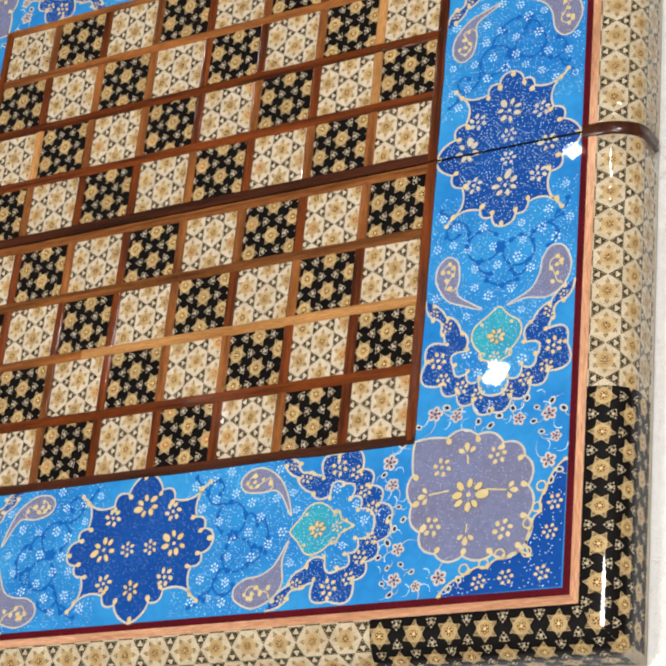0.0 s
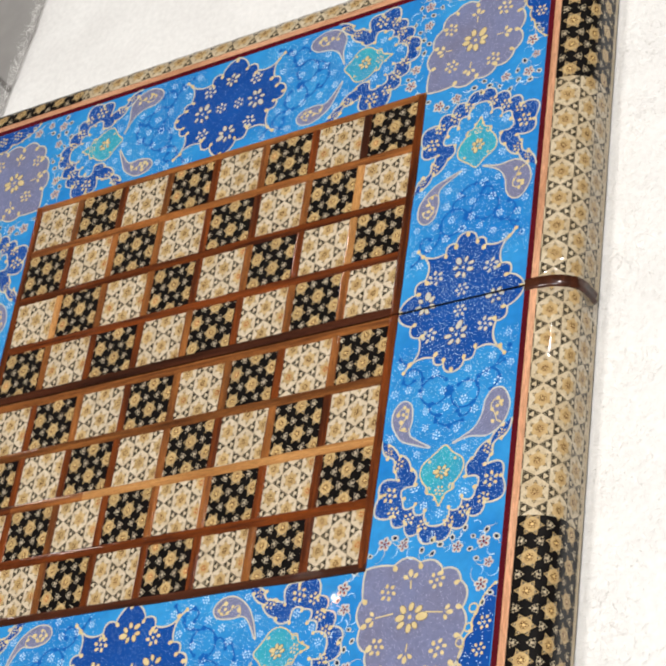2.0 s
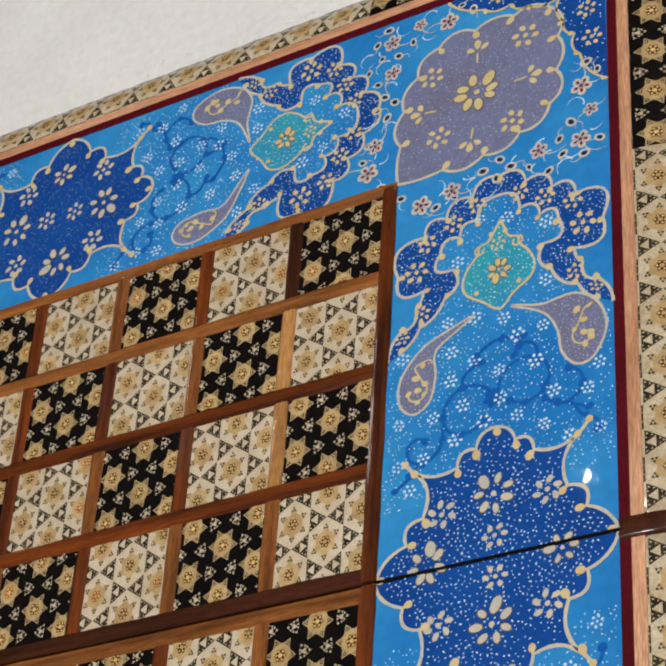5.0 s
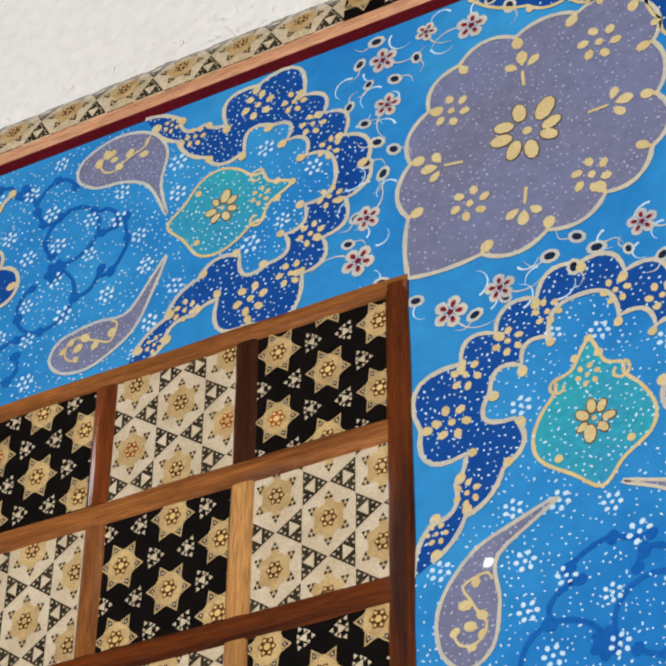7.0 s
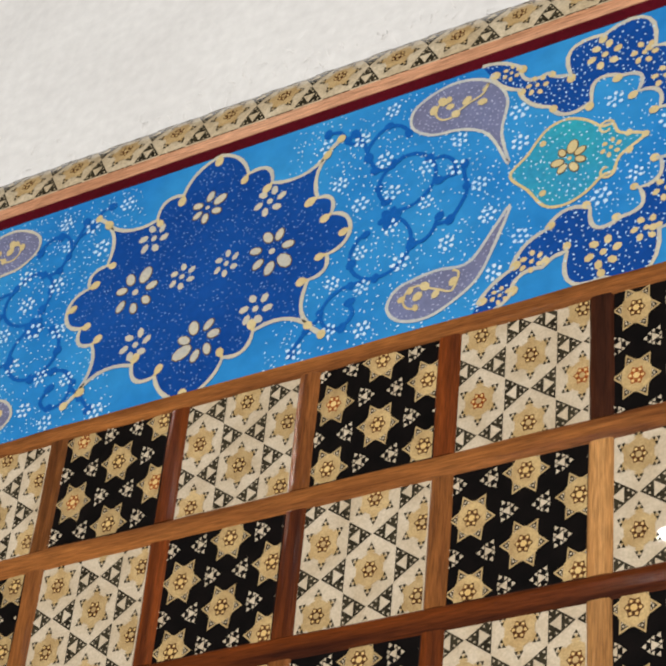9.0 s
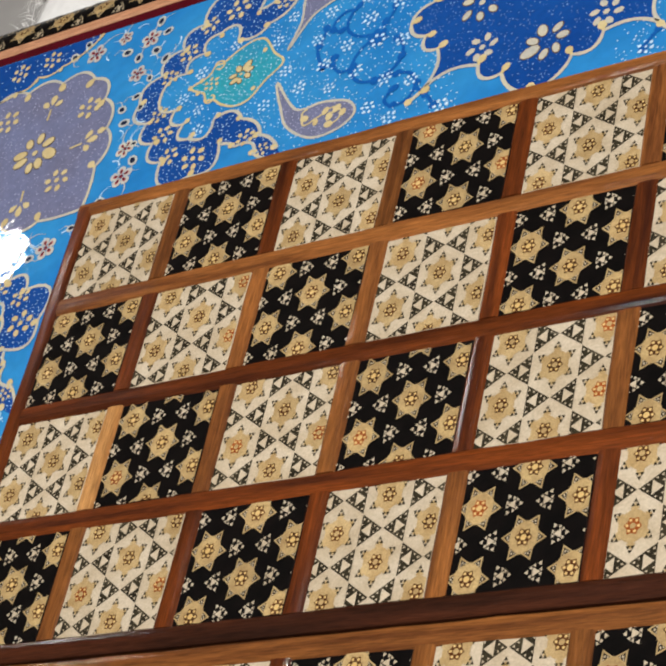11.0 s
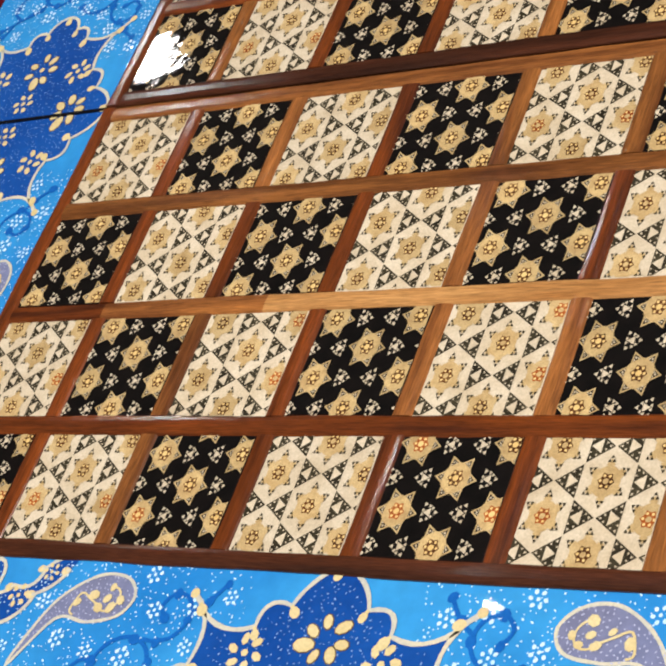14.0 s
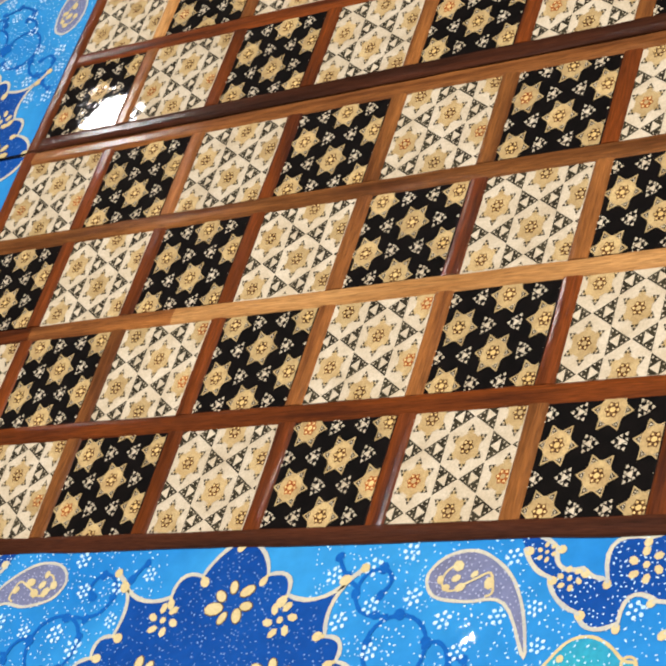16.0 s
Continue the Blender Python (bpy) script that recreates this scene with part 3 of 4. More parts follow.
MED = lobes(MED_NODES)


def medallion(side):
    pl = place(side, False)
    gold = M_CREAM if side in (2, 3) else M_LINE
    ink = Ink(pl)
    if side in (0, 2):
        top = [p for p in MED if p[0] > 0.4]
        low = [p for p in MED if p[0] < -0.4]
        for half in (top, low):
            half.sort(key=lambda p: math.atan2(p[1] - VC, abs(p[0]) + 1e-6))
            edge = 0.4 if half is top else -0.4
            ink.fill([(edge, VC - 34.0)] + half + [(edge, VC + 34.0)], 0.10)
    else:
        ink.fill(MED, 0.10)
    med = ink.done("medallion", M_NAVY, board, "navy-blue lobed painted medallion with cream flowers")
    ink = Ink(pl)
    ink.stroke(MED, 1.0, 0.22, True)
    drops = Ink(pl)
    knobs(drops, MED_NODES, (0, VC), 0.26, 1.1)
    for s in (1, -1):
        for t in (1, -1):
            ink.stroke([(s * 31.0, VC + t * 24.5), (s * 33.6, VC + t * 26.6)], 1.1, 0.24)
            drops.dot((s * 33.8, VC + t * 26.8), 1.15, 0.26, 8)
    ink.done("outline", M_LINE, med)
    tagged(drops.done("knob", M_CREAM, med, "golden painted drops"), kind="stuff")
    for s in (1, -1):
        bloom((s * 18.5, VC), 6.8, pl, med, 7, 0.2, 0.30, gold, True, 0.24)
        for t in (1, -1):
            ink = Ink(pl)
            cluster(ink, (s * 16.0, VC + t * 15.0), 3.1, 0.30, 0.2 * s * t, 1.5)
            ink.done("flower", gold, med)
    bloom((1.6, VC - 19.0), 6.4, pl, med, 7, 0.1, 0.30, gold, False, 0.27)
    bloom((-1.4, VC + 19.0), 4.8, pl, med, 6, 0.5, 0.30, gold, True, 0.26)
    for s in (6.2, -5.6):
        ink = Ink(pl)
        cluster(ink, (s, VC + 0.5), 2.7, 0.30, 0.5, 1.4)
        ink.done("flower", gold, med)
    ink = Ink(pl, 0)
    small = [Vector((p[0] * 0.93, VC + (p[1] - VC) * 0.93)) for p in MED]
    speckle(ink, small, 950, 0.18, 0.23 if side == 0 else 0.18, (), 40 + side)
    tagged(ink.done("speckle", M_WHITE if side == 0 else M_MIST, med, "fine pale specks"), kind="stuff")


for side in range(4):
    medallion(side)

OUTER = [(123.5, 0, 0.30), (118.6, 8.5, 0.34), (113.6, 16.5, 0.34), (109.0, 24.0, 0.42), (97.5, 32.0, 0.42), (90.0, 23.5, -0.12), (84.5, 25.8, -0.30), (77.5, 30.5, 0.10), (68.5, 34.0, 0)]
INNER = [(70.5, 30.5, 0.10), (77.5, 24.0, 0.14), (85.0, 16.5, 0.26), (94.5, 14.0, -0.46), (101.5, 18.5, -0.40), (105.0, 12.5, -0.34), (109.5, 6.5, -0.28), (116.5, 0, 0)]


def arch_line(nodes, s):
    return lobes([(u, VC + s * v, k * s) for u, v, k in nodes], False)


ARCH_O = [p for p in arch_line(OUTER, -1)][::-1] + arch_line(OUTER, 1)[1:]
ARCH_I = arch_line(INNER, 1)[:-1] + arch_line(INNER, -1)[::-1]
ARCH = ARCH_O + ARCH_I
TEAR = spline([(76.5, VC + 0.5), (80.5, VC + 4.8), (84.5, VC + 10.2), (89.0, VC + 11.4), (93.5, VC + 9.5), (97.0, VC + 6.6), (99.5, VC + 6.2), (101.0, VC + 3.2), (106.3, VC + 0.5), (101.0, VC - 2.8), (99.5, VC - 6.0), (97.0, VC - 6.6), (93.5, VC - 9.5), (89.0, VC - 11.2), (84.5, VC - 10.0), (80.5, VC - 4.6)], True, 5)
PAIS_A = spline([(76.5, 27.0), (68.5, 15.5), (60.0, 15.3), (52.0, 13.6), (49.3, 9.0), (53.0, 4.8), (60.5, 4.3), (68.0, 8.6), (72.5, 15.0)], True, 5)
PAIS_B = spline([(76.2, 38.0), (74.2, 47.0), (75.0, 56.5), (70.0, 63.5), (61.0, 66.2), (53.0, 62.4), (52.0, 57.0), (57.0, 53.2), (64.5, 52.0), (71.0, 48.0)], True, 5)
ARC_REGION = [(68, 0.5)] + [p for p in ARCH_I[::-1]] + [(68, 67.5), (20, 67.5), (20, 0.5)]


def curl(c, r, a0, a1, n=14, grow=0.0):
    return [(c[0] + (r + grow * i / n) * math.cos(a0 + (a1 - a0) * i / n), c[1] + (r + grow * i / n) * math.sin(a0 + (a1 - a0) * i / n)) for i in range(n + 1)]


# scrolling stems: two rings either side of a small flower, with loose curls
VINE = [(curl((51.0, 42.5), 8.0, -1.95, 3.9, 22, -1.6), (10, 15, 19, 22)),
        (curl((46.0, 25.5), 8.2, 1.25, -4.1, 22, -1.4), (6, 12, 17, 22)),
        (spline([(50.5, 49.8), (47.0, 47.8), (43.6, 48.4), (41.5, 52.0), (40.0, 56.0), (37.6, 61.0)], False, 4), (8, 12, -1)),
        (spline([(51.0, 55.4), (50.4, 57.2), (47.5, 59.2), (43.8, 58.8), (41.4, 56.0), (40.6, 54.0)], False, 4), (0, 10)),
        (spline([(53.6, 24.5), (56.5, 24.0), (59.0, 26.0), (60.2, 29.6)], False, 4), (0, -1)),
        (spline([(59.5, 27.6), (63.0, 27.8), (65.6, 32.0), (66.4, 35.5), (65.4, 38.5), (65.0, 42.0)], False, 4), (4, 12, -1)),
        (spline([(59.6, 39.4), (62.6, 40.6), (62.8, 43.5), (60.3, 46.0), (56.6, 45.8)], False, 4), (0, 4)),
        (spline([(43.0, 18.2), (39.6, 18.4), (35.5, 17.0), (33.0, 13.0), (34.5, 8.6), (38.5, 7.6), (41.0, 10.4), (39.5, 13.4)], False, 4), (4, 12, 20, -1)),
        (spline([(39.6, 57.0), (36.0, 58.6), (33.5, 62.6), (30.0, 63.4)], False, 4), (5, -1)),
        (spline([(33.5, 12.0), (29.6, 8.8), (26.4, 4.6)], False, 4), (4, -1))]


def half_side(side, flip, seed):
    pl = place(side, flip)
    g = random.Random(seed)
    # lobed arch
    ink = Ink(pl)
    ink.fill(ARCH, 0.10)
    arch = ink.done("arch_band", M_NAVY, board, "navy-blue lobed painted arch with cream edging")
    ink = Ink(pl)
    ink.stroke(ARCH_O, 0.95, 0.20)
    ink.stroke(ARCH_I, 0.95, 0.22)
    drops = Ink(pl)
    for s in (1, -1):
        for u, v, _ in OUTER[:-1] + INNER[:-1]:
            t = math.atan2(-s * v * 0.35, 92 - u) + g.uniform(-0.4, 0.4)
            ink.stroke([(u, VC + s * v), (u + math.cos(t) * 1.0, VC + s * v + math.sin(t) * 1.0)], 0.7, 0.24)
            drops.dot((u + math.cos(t) * 1.3, VC + s * v + math.sin(t) * 1.3), g.uniform(0.85, 1.1), 0.26, 8, 1.15, t)
    ink.done("outline", M_LINE, arch)
    tagged(drops.done("knob", M_CREAM, arch, "golden painted drops"), kind="stuff")
    for s in (1, -1):
        for u, v, r in ((75.5, 29.5, 1.7), (82.0, 23.5, 2.1), (97.5, 26.0, 3.0), (106.5, 23.0, 2.4), (111.0, 14.5, 2.4), (115.0, 6.5, 2.2)):
            ink = Ink(pl)
            cluster(ink, (u, VC + s * v), r, 0.26, g.uniform(0, 1), 1.3)
            ink.done("flower", M_CREAM, arch)
    ink = Ink(pl)
    speckle(ink, ARCH, 560, 0.16, 0.21, (), seed + 1)
    tagged(ink.done("speckle", M_WHITE, arch, "fine pale specks"), kind="stuff")
    # teal drop
    ink = Ink(pl)
    ink.fill(TEAR, 0.12)
    tear = ink.done("teardrop", M_TEAL, board, "teal painted teardrop with gold blossoms")
    ink = Ink(pl)
    ink.stroke(TEAR, 0.7, 0.22, True)
    for s in (1, -1):
        ink.stroke(curl((98.0, VC + s * 5.8), 1.9, 0.4, 0.4 + s * 5.2, 12, -0.9), 0.6, 0.24)
        ink.dot((84.0, VC + s * 6.6), 0.85, 0.26)
        ink.dot((103.0, VC + s * 2.2), 0.9, 0.26)
    ink.dot((106.5, VC + 0.5), 0.9, 0.26)
    ink.done("outline", M_CREAM, tear)
    bloom((90.0, VC + 0.3), 4.0, pl, tear, 7, g.uniform(0, 1), 0.28, None, True, 0.30)
    ink = Ink(pl)
    cluster(ink, (99.0, VC), 1.9, 0.28, 0.3)
    ink.done("flower", M_CREAM, tear)
    ink = Ink(pl)
    speckle(ink, TEAR, 150, 0.18, 0.22, (), seed + 2)
    tagged(ink.done("speckle", M_WHITE, tear), kind="stuff")
    # paisleys
    for pts, c, d in ((PAIS_A, (56.0, 9.6), 1), (PAIS_B, (60.5, 59.5), -1)):
        ink = Ink(pl)
        ink.fill(pts, 0.12)
        pais = ink.done("paisley", M_VIOLET, board, "grey-violet painted paisley with cream edge")
        ink = Ink(pl)
        ink.stroke(pts, 0.75, 0.22, True)
        ink.done("outline", M_LINE if g.random() < 0.6 else M_PALE, pais)
        ink = Ink(pl)
        ink.stroke(curl(c, 3.3, 0.6 * d, d * 4.9, 16, -0.9), 0.5, 0.26)
        ink.stroke(spline([(c[0] + 2.6, c[1] + 1.9 * d), (c[0] + 5.2, c[1] + 0.6 * d), (c[0] + 8.2, c[1] - 0.6 * d), (c[0] + 9.6, c[1] - 3.2 * d if d < 0 else c[1] + 3.4), (c[0] + 8.2, c[1] + (4.6 if d > 0 else 1.6))], False, 4), 0.5, 0.27)
        for q in ((-3.2, 0.5), (0.2, -2.4 * d), (0.6, 0.3), (4.6, -0.4 * d), (8.4, 1.6 * d), (-1.2, 2.3), (2.2, 2.4 * d)):
            ink.dot((c[0] + q[0], c[1] + q[1]), g.uniform(0.7, 1.15), 0.28, 7, 1.3, g.uniform(0, 3))
        ink.done("flower", M_CREAM, pais)
        ink = Ink(pl)
        speckle(ink, pts, 170, 0.18, 0.19, (), seed + 5)
        tagged(ink.done("speckle", M_LAV, pais), kind="stuff")
    # deep blue vine
    ink = Ink(pl)
    for run, tips in VINE:
        ink.stroke(run, 0.95, 0.15)
        for i in tips:
            p = run[i]
            ink.dot((p[0] + g.uniform(-0.4, 0.4), p[1] + g.uniform(-0.4, 0.4)), g.uniform(0.95, 1.25), 0.165, 8, 1.25, g.uniform(0, 3))
    for a in range(6):
        ink.petal((48.0, 33.2), 3.0, a * math.pi / 3 + 0.2, 0.165, 0.34)
    ink.done("vine", M_VINE, board, "deep blue painted scrolling vine")
    # dot blossoms and fine dots on the sky blue
    avoid = (MED, PAIS_A, PAIS_B, TEAR)
    ink = Ink(pl)
    spots = []
    for _ in range(900):
        p = Vector((g.uniform(6, 112), g.uniform(3.2, 65)))
        if any((p - q).length < 7.6 for q in spots):
            continue
        ok = all(inside((p[0] + math.cos(a) * 2.9, p[1] + math.sin(a) * 2.9), ARC_REGION) for a in (0, 1.57, 3.14, 4.71))
        if ok and not any(inside((p[0] + math.cos(a) * 2.6, p[1] + math.sin(a) * 2.6), q) for q in avoid for a in (0, 1.05, 2.1, 3.14, 4.2, 5.25)):
            spots.append(p)
            cluster(ink, p, g.uniform(1.35, 1.75), 0.18, g.uniform(0, 1), 1.2)
    tagged(ink.done("dot_blossom", M_WHITE, board, "small white dotted blossoms"), kind="stuff")
    ink = Ink(pl)
    speckle(ink, ARC_REGION, 1000, 0.13, 0.21, avoid, seed + 9)
    tagged(ink.done("fine_dot", M_WHITE, board, "fine white dots"), kind="stuff")


seed = 100
for side in range(4):
    for flip in (False, True):
        half_side(side, flip, seed)
        seed += 20

# corners
def corner_place(sx, sy):
    return lambda u, v: (sx * (FIELD + u), sy * (FIELD + v))


HALF_C = [(0.2, 0.6, 0.05), (0.5, 15.0, 0.20), (1.0, 28.5, 0.20), (5.5, 40.5, 0.24), (12.5, 50.0, 0.24), (25.0, 52.0, 0.18), (38.0, 52.4, 0.22), (50.5, 50.5, 0)]
CORNER_NODES = [(a, b, -k) for a, b, k in HALF_C[:-1]] + [(HALF_C[i][1], HALF_C[i][0], -HALF_C[i - 1][2]) for i in range(len(HALF_C) - 1, 0, -1)]
CORNER = lobes(CORNER_NODES)
HALF_E = [(15.0, 68.0, 0.10), (28.0, 59.5, 0.18), (36.5, 58.0, 0.22), (43.0, 54.5, 0.20), (54.5, 54.5, 0)]
EDGE_NODES = [(a, b, k) for a, b, k in HALF_E[:-1]] + [(HALF_E[i][1], HALF_E[i][0], HALF_E[i - 1][2]) for i in range(len(HALF_E) - 1, -1, -1)]
EDGE = lobes(EDGE_NODES, False)


def blossom_sprig(p, r, turn, pl, g):
    """A small open flower in white and rose on a stalk."""
    sprig = Ink(pl, 0.3)
    tip = Vector(p)
    away = Vector((math.cos(turn), math.sin(turn)))
    side_ = Vector((-away.y, away.x))
    sprig.stroke(spline([tip, tip - away * r * 1.4 + side_ * r * 0.5, tip - away * r * 2.6 + side_ * r * 0.2, tip - away * r * 3.4 - side_ * r * 0.7], False, 4), 0.55, 0.12, False, True)
    for i in range(5):
        a = turn + 2 * math.pi * i / 5
        sprig.petal(tip + Vector((math.cos(a), math.sin(a))) * r * 0.15, r * 1.05, a, 0.16, 0.46)
    ob = sprig.done("blossom_sprig", M_PALE, board, "small white and rose painted blossom on a curling stalk")
    ink = Ink(pl, 0.3)
    for i in range(5):
        a = turn + 2 * math.pi * i / 5
        ink.petal(tip + Vector((math.cos(a), math.sin(a))) * r * 0.3, r * 0.6, a, 0.22, 0.34)
    ink.done("petal", M_ROSE, ob)
    ink = Ink(pl, 0.3)
    ink.dot(tip, r * 0.24, 0.27, 6)
    for i in range(5):
        a = turn + 2 * math.pi * i / 5
        ink.dot(tip + Vector((math.cos(a), math.sin(a))) * r * 0.58, r * 0.17, 0.27, 5, 1.6, a)
    ink.done("stamen", M_MAROON, ob)


def bud(p, r, turn, pl):
    ink = Ink(pl, 0.3)
    ink.dot(p, r, 0.14, 8, 1.35, turn)
    t = Vector(p)
    d = Vector((math.cos(turn), math.sin(turn)))
    ink.stroke(spline([t, t - d * r * 2 + Vector((d.y, -d.x)) * r, t - d * r * 3.4], False, 4), 0.45, 0.12, False, True)
    ob = ink.done("bud", M_PALE, board, "small white painted bud with a dark eye")
    ink = Ink(pl, 0.3)
    ink.dot(p, r * 0.55, 0.2, 7, 1.4, turn)
    ink.done("eye", M_INK, ob)


def corner(sx, sy, seed):
    pl = corner_place(sx, sy)
    g = random.Random(seed)
    ink = Ink(pl)
    ink.fill(CORNER, 0.10)
    med = ink.done("corner_medallion", M_VIOLET, board, "grey-violet lobed painted corner medallion with cream flowers")
    ink = Ink(pl)
    ink.stroke(CORNER, 0.95, 0.22, True)
    ink.done("outline", M_LINE, med)
    drops = Ink(pl)
    knobs(drops, CORNER_NODES[1:], (26, 26), 0.26, 1.15)
    tagged(drops.done("knob", M_CREAM, med, "golden painted drops"), kind="stuff")
    bloom((26.0, 26.5), 8.0, pl, med, 8, 0.15, 0.30, None, True, 0.26)
    for p, r in (((10.5, 38.5), 5.0), ((38.0, 10.5), 5.0), ((13.5, 13.5), 5.0), ((42.0, 42.5), 5.2)):
        ink = Ink(pl)
        cluster(ink, p, r * 0.62, 0.30, g.uniform(0, 1), 1.3)
        ink.done("flower", M_CREAM, med)
    for p, t in (((26, 42.5), 1.6), ((42.5, 26), 0.1), ((24.5, 9.0), -1.7), ((8.5, 25.0), 3.0)):
        ink = Ink(pl)
        for k, r in ((-0.85, 3.2), (0.0, 3.8), (0.9, 3.0)):
            ink.petal((p[0] + 1.3 * math.cos(t + k), p[1] + 1.3 * math.sin(t + k)), r, t + k * 1.1, 0.30, 0.32)
        reach = 9.0 if sy < 0 and abs(math.cos(t)) > 0.8 else 4.0
        ink.stroke([p, (p[0] - reach * math.cos(t), p[1] - reach * math.sin(t))], 0.6, 0.30)
        ink.done("leaf_spray", M_CREAM, med)
    ink = Ink(pl)
    speckle(ink, CORNER, 700, 0.18, 0.19, (), seed + 3)
    tagged(ink.done("speckle", M_LAV, med), kind="stuff")
    ink = Ink(pl)
    ink.fill(EDGE + [(67.6, 67.6)], 0.10)
    tri = ink.done("corner_spandrel", M_NAVY, board, "navy-blue lobed painted spandrel in the corner")
    ink = Ink(pl)
    ink.stroke(EDGE, 0.75, 0.22)
    knobs(ink, EDGE_NODES, (40, 40), 0.26, 0.75)
    for q in EDGE_NODES[1:-1] if sy < 0 else ():
        ink.stroke(curl((q[0] - 2.0, q[1] - 2.0), 2.0, 0.0, 6.28, 14), 0.65, 0.24)
    ink.done("outline", M_CREAM, tri)
    for p in ((33, 63.5), (44.5, 62), (59.5, 61.5), (62, 45), (63.5, 33)):
        ink = Ink(pl)
        cluster(ink, p, 2.5, 0.28, g.uniform(0, 1), 1.25)
        ink.done("flower", M_CREAM, tri)
    ink = Ink(pl)
    speckle(ink, EDGE + [(67.2, 67.2)], 130, 0.17, 0.26, (), seed + 4)
    tagged(ink.done("speckle", M_WHITE, tri), kind="stuff")
    for a, b, r in ((-4.5, 59.5, 2.5), (15.5, 60.0, 2.6), (-3.8, 46.5, 2.3), (-8.5, 18.5, 2.3), (-10.5, 8.5, 2.7), (5.5, 62.8, 1.9)):
        for p in ((a, b), (b, a)):
            blossom_sprig(p, r * 1.12, g.uniform(0, 6.28), pl, g)
    for a, b in ((-8.0, 54.0), (-10.0, 60.5), (-6.2, 37.5), (-5.0, 28.5), (-5.5, 1.5), (-11.0, 19.5), (-2.5, 34.0), (3.0, 56.5), (24.0, 61.5), (-8.8, 43.5), (-9.0, 33.0), (-12.5, 49.5), (-6.0, 65.5), (-12.8, 13.5), (20.0, 65.0), (-2.0, 53.0)):
        for p in ((a, b), (b, a)):
            bud(p, g.uniform(1.1, 1.6), g.uniform(0, 6.28), pl)
    ink = Ink(pl, 0.3)
    for a, b in ((-7, 50), (-12, 30), (0, 64), (-10, 15), (9, 58), (-5, 40), (-4, 24), (-9, 26), (-13, 55), (-10, 46), (-3, 48), (18, 64), (9, 65), (-8, 3), (-12, 22), (-7, 57), (-6, 13)):
        for p in ((a, b), (b, a)):
            t = g.uniform(0, 6.28)
            ink.stroke(curl(p, g.uniform(1.8, 3.2), t, t + g.uniform(1.6, 3.4), 9), 0.5, 0.11, False, True)
    tagged(ink.done("tendril", M_WHITE, board, "thin white painted tendrils"), kind="stuff")


for sx, sy, sd in ((1, 1, 501), (1, -1, 521), (-1, 1, 541), (-1, -1, 561)):
    corner(sx, sy, sd)

# dark hinge leather over the joint at the rounded edges
for e in (1, -1):
    bm = bmesh.new()
    pts = []
    for i in range(15):
        w = i * 34.0 / 14
        o, d = profile(w)
        pts.append((o, d))
    rows = []
    for i, (o, d) in enumerate([(-6.0, 0.0), (-3.0, 0.0)] + pts):
        a = min(max(i - 2, 0) * 34.0 / 14 / ARC, 1) * math.pi / 2
        n = Vector((RIM_B * math.sin(a), RIM_A * math.cos(a))).normalized()
        rows.append([bm.verts.new((e * (PINK + o + n.x * h) * MM, q * MM, TOP - (d - n.y * h) * MM)) for q, h in ((-3.3, -0.2), (-2.2, 1.7), (0, 0.6), (2.2, 1.7), (3.3, -0.2))])
    for i in range(16):
        for j in range(4):
            bm.faces.new((rows[i][j], rows[i + 1][j], rows[i + 1][j + 1], rows[i][j + 1]))
    part("joint_lip", bm, WOODS["dark", "y"], board, "dark brown lips along the folding joint", True)

# ---- rug and floor ----
bm = bmesh.new()
X1, Y0, Y1 = 0.62, -0.75, 1.15
nx, ny = 92, 190


def rug_edge(y):
    """The rug lies a little askew: its west edge at a height of the plan."""
    return -0.226 + 0.14 * (y - 0.226)


grid = []
for i in range(nx + 1):
    row = []
    for j in range(ny + 1):
        y = Y0 + (Y1 - Y0) * j / ny
        x = rug_edge(y) + (X1 - rug_edge(y)) * i / nx
        z = 0.0012 * noise.noise(Vector((x * 40, y * 40, 0))) + 0.0008 * noise.noise(Vector((x * 110, y * 110, 4)))
        if abs(x) < 0.24 and abs(y) < 0.24:
            z = min(z, 0.0)
        if i in (0, nx):
            x += 0.002 * noise.noise(Vector((y * 60, 1, 1)))
            z -= 0.004
        row.append(bm.verts.new((x, y, z)))
    grid.append(row)
for i in range(nx):
    for j in range(ny):
        bm.faces.new((grid[i][j], grid[i + 1][j], grid[i + 1][j + 1], grid[i][j + 1]))
edge = [e for e in bm.edges if e.is_boundary]
made = bmesh.ops.extrude_edge_only(bm, edges=edge)
for v in made["geom"]:
    if isinstance(v, bmesh.types.BMVert):
        v.co.z = -0.0145
rug = new("rug")
tagged(rug, "white woolly rug with short soft pile on a tiled floor", "rug")
part("backing", bm, M_RUG, rug, "", True)

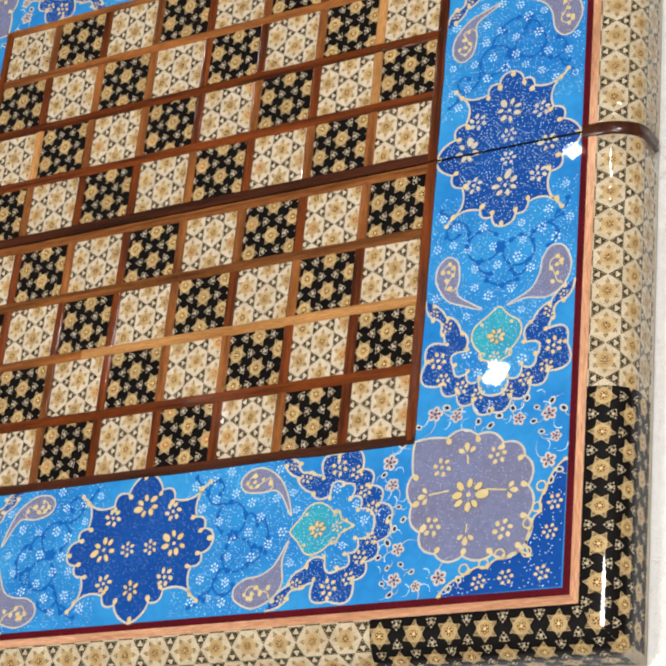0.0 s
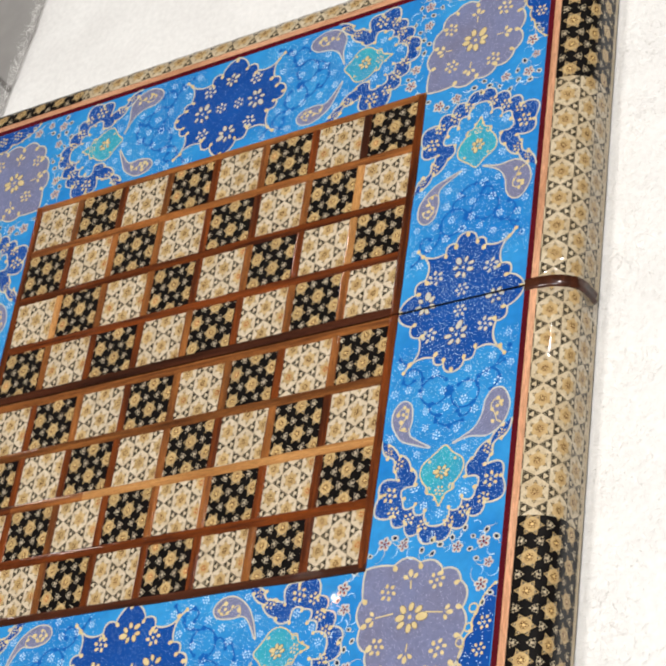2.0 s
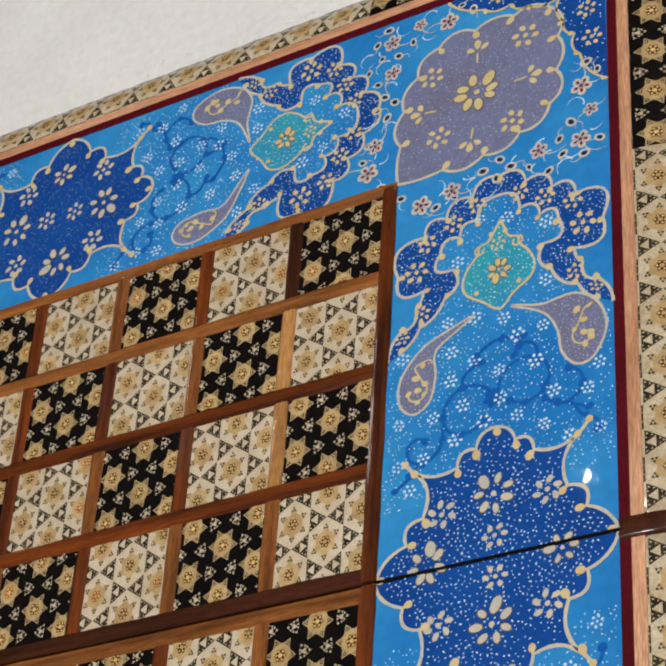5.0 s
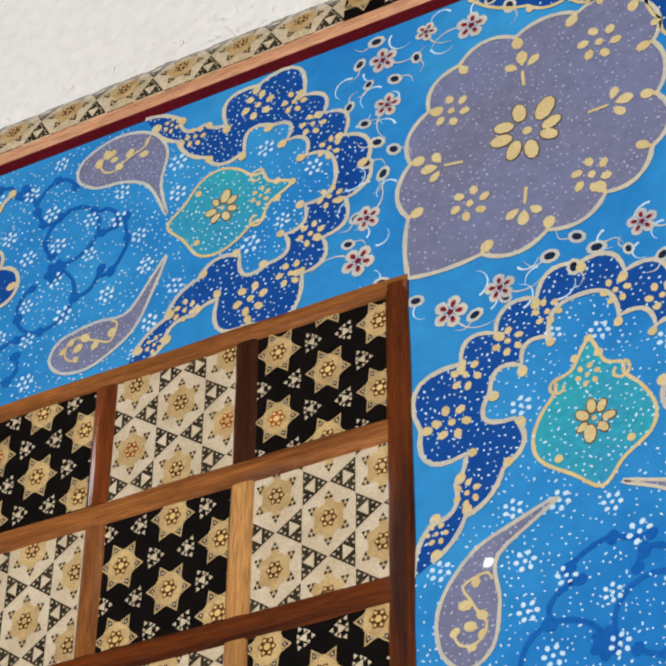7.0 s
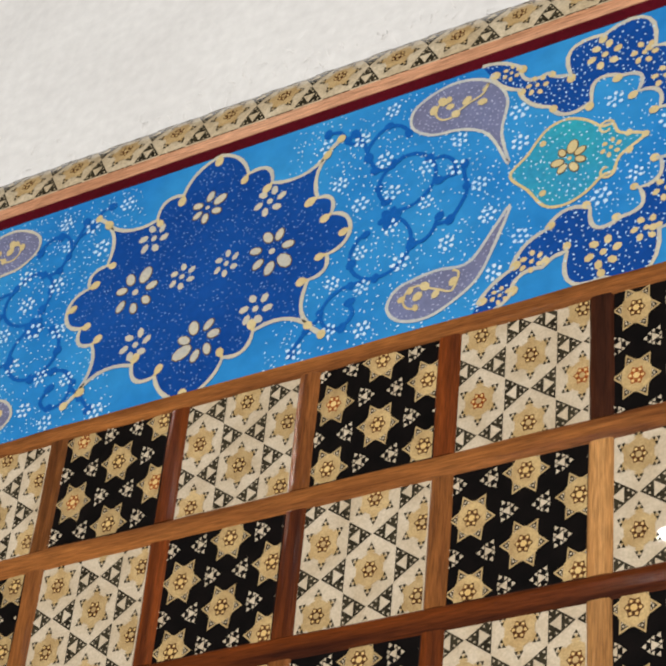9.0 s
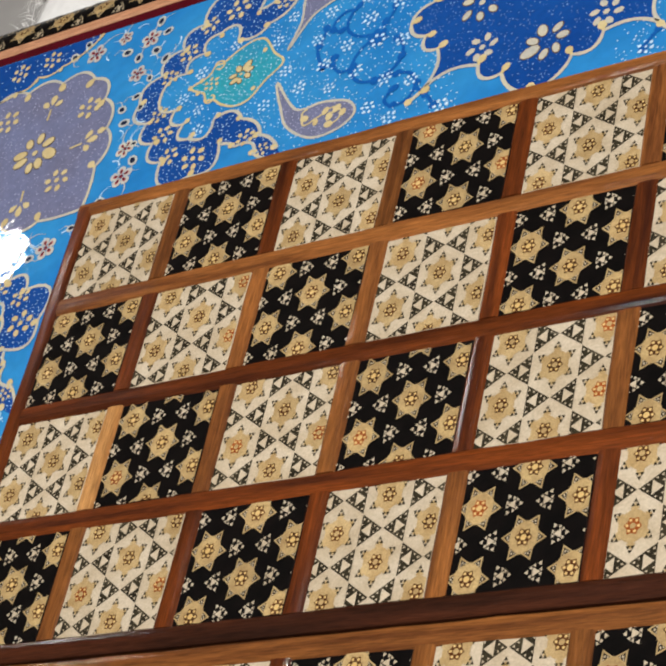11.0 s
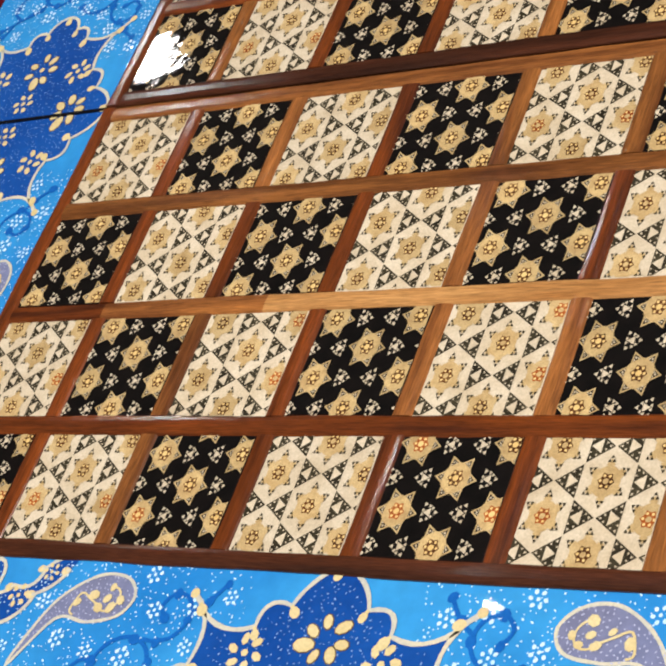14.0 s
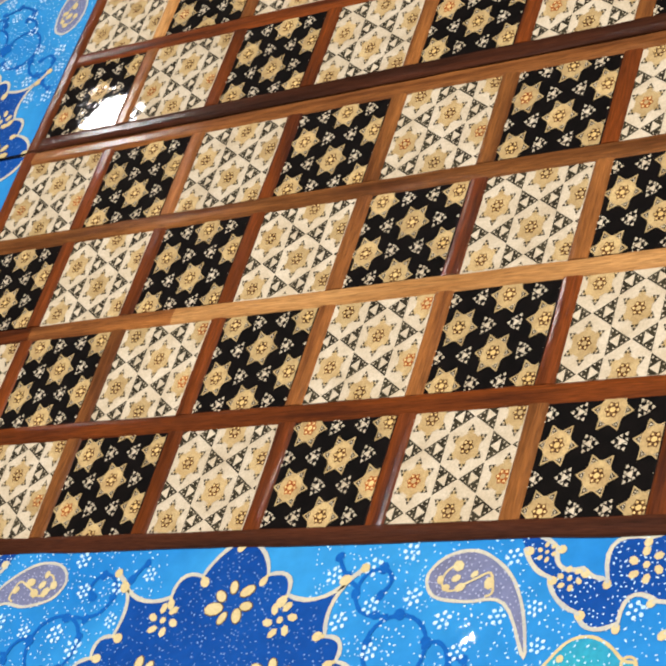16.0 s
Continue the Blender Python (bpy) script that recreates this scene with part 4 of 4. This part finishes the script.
g = random.Random(5)
verts, faces = [], []
for k in range(15000):
    zone = g.random()
    if zone < 0.55:
        x, y = 0.2260 + abs(g.gauss(0, 0.022)), g.uniform(-0.33, 0.34)
    elif zone < 0.75:
        x, y = g.uniform(-0.20, 0.24), 0.2260 + abs(g.gauss(0, 0.012))
    elif zone < 0.88:
        y = g.uniform(0.22, 0.75)
        x = rug_edge(y) + g.gauss(0.002, 0.003)
    else:
        x, y = g.uniform(-0.24, 0.3), -0.2260 - abs(g.gauss(0, 0.02))
    if abs(x) < 0.2256 and abs(y) < 0.2256:
        continue
    a, h, lean = g.uniform(0, 6.283), g.uniform(0.0008, 0.0019), g.uniform(0.002, 0.006)
    dx, dy = math.cos(a), math.sin(a)
    w = g.uniform(0.00006, 0.00014)
    b = len(verts)
    base = Vector((x, y, -0.0005))
    mid = base + Vector((dx * lean * 0.35, dy * lean * 0.35, h * 0.7))
    top = base + Vector((dx * lean, dy * lean, h))
    s = Vector((-dy, dx, 0)) * w
    verts += [base - s, base + s, mid + s, mid - s, top]
    faces += [(b, b + 1, b + 2, b + 3), (b + 3, b + 2, b + 4)]
me = bpy.data.meshes.new("wool")
me.from_pydata(verts, [], faces)
me.materials.append(M_FIBRE)
pile = new("wool", me)
pile.parent = rug
tagged(pile, "loose white wool fibres", kind="stuff")

floor_ob = bpy.data.objects["floor"]
TS = 0.40
tile_bm = bmesh.new()
box(tile_bm, -TS / 2 + 0.0015, TS / 2 - 0.0015, -TS / 2 + 0.0015, TS / 2 - 0.0015, -0.008, 0.0, 0.001)
tile_me = to_mesh("floor_tile", tile_bm, [M_TILE])
for i in range(-14, 14):
    for j in range(-14, 14):
        u, v = -0.12 + (i + 0.5) * TS, 0.035 + (j + 0.5) * TS
        px, py = (u + v) * math.sqrt(0.5), (v - u) * math.sqrt(0.5)
        if -3.9 < px < 2.3 and -2.3 < py < 3.9:
            ob = new("floor_tile", tile_me)
            ob.parent = floor_ob
            ob.location = (px, py, -0.0105)
            ob.rotation_euler = (0, 0, radians(-45))
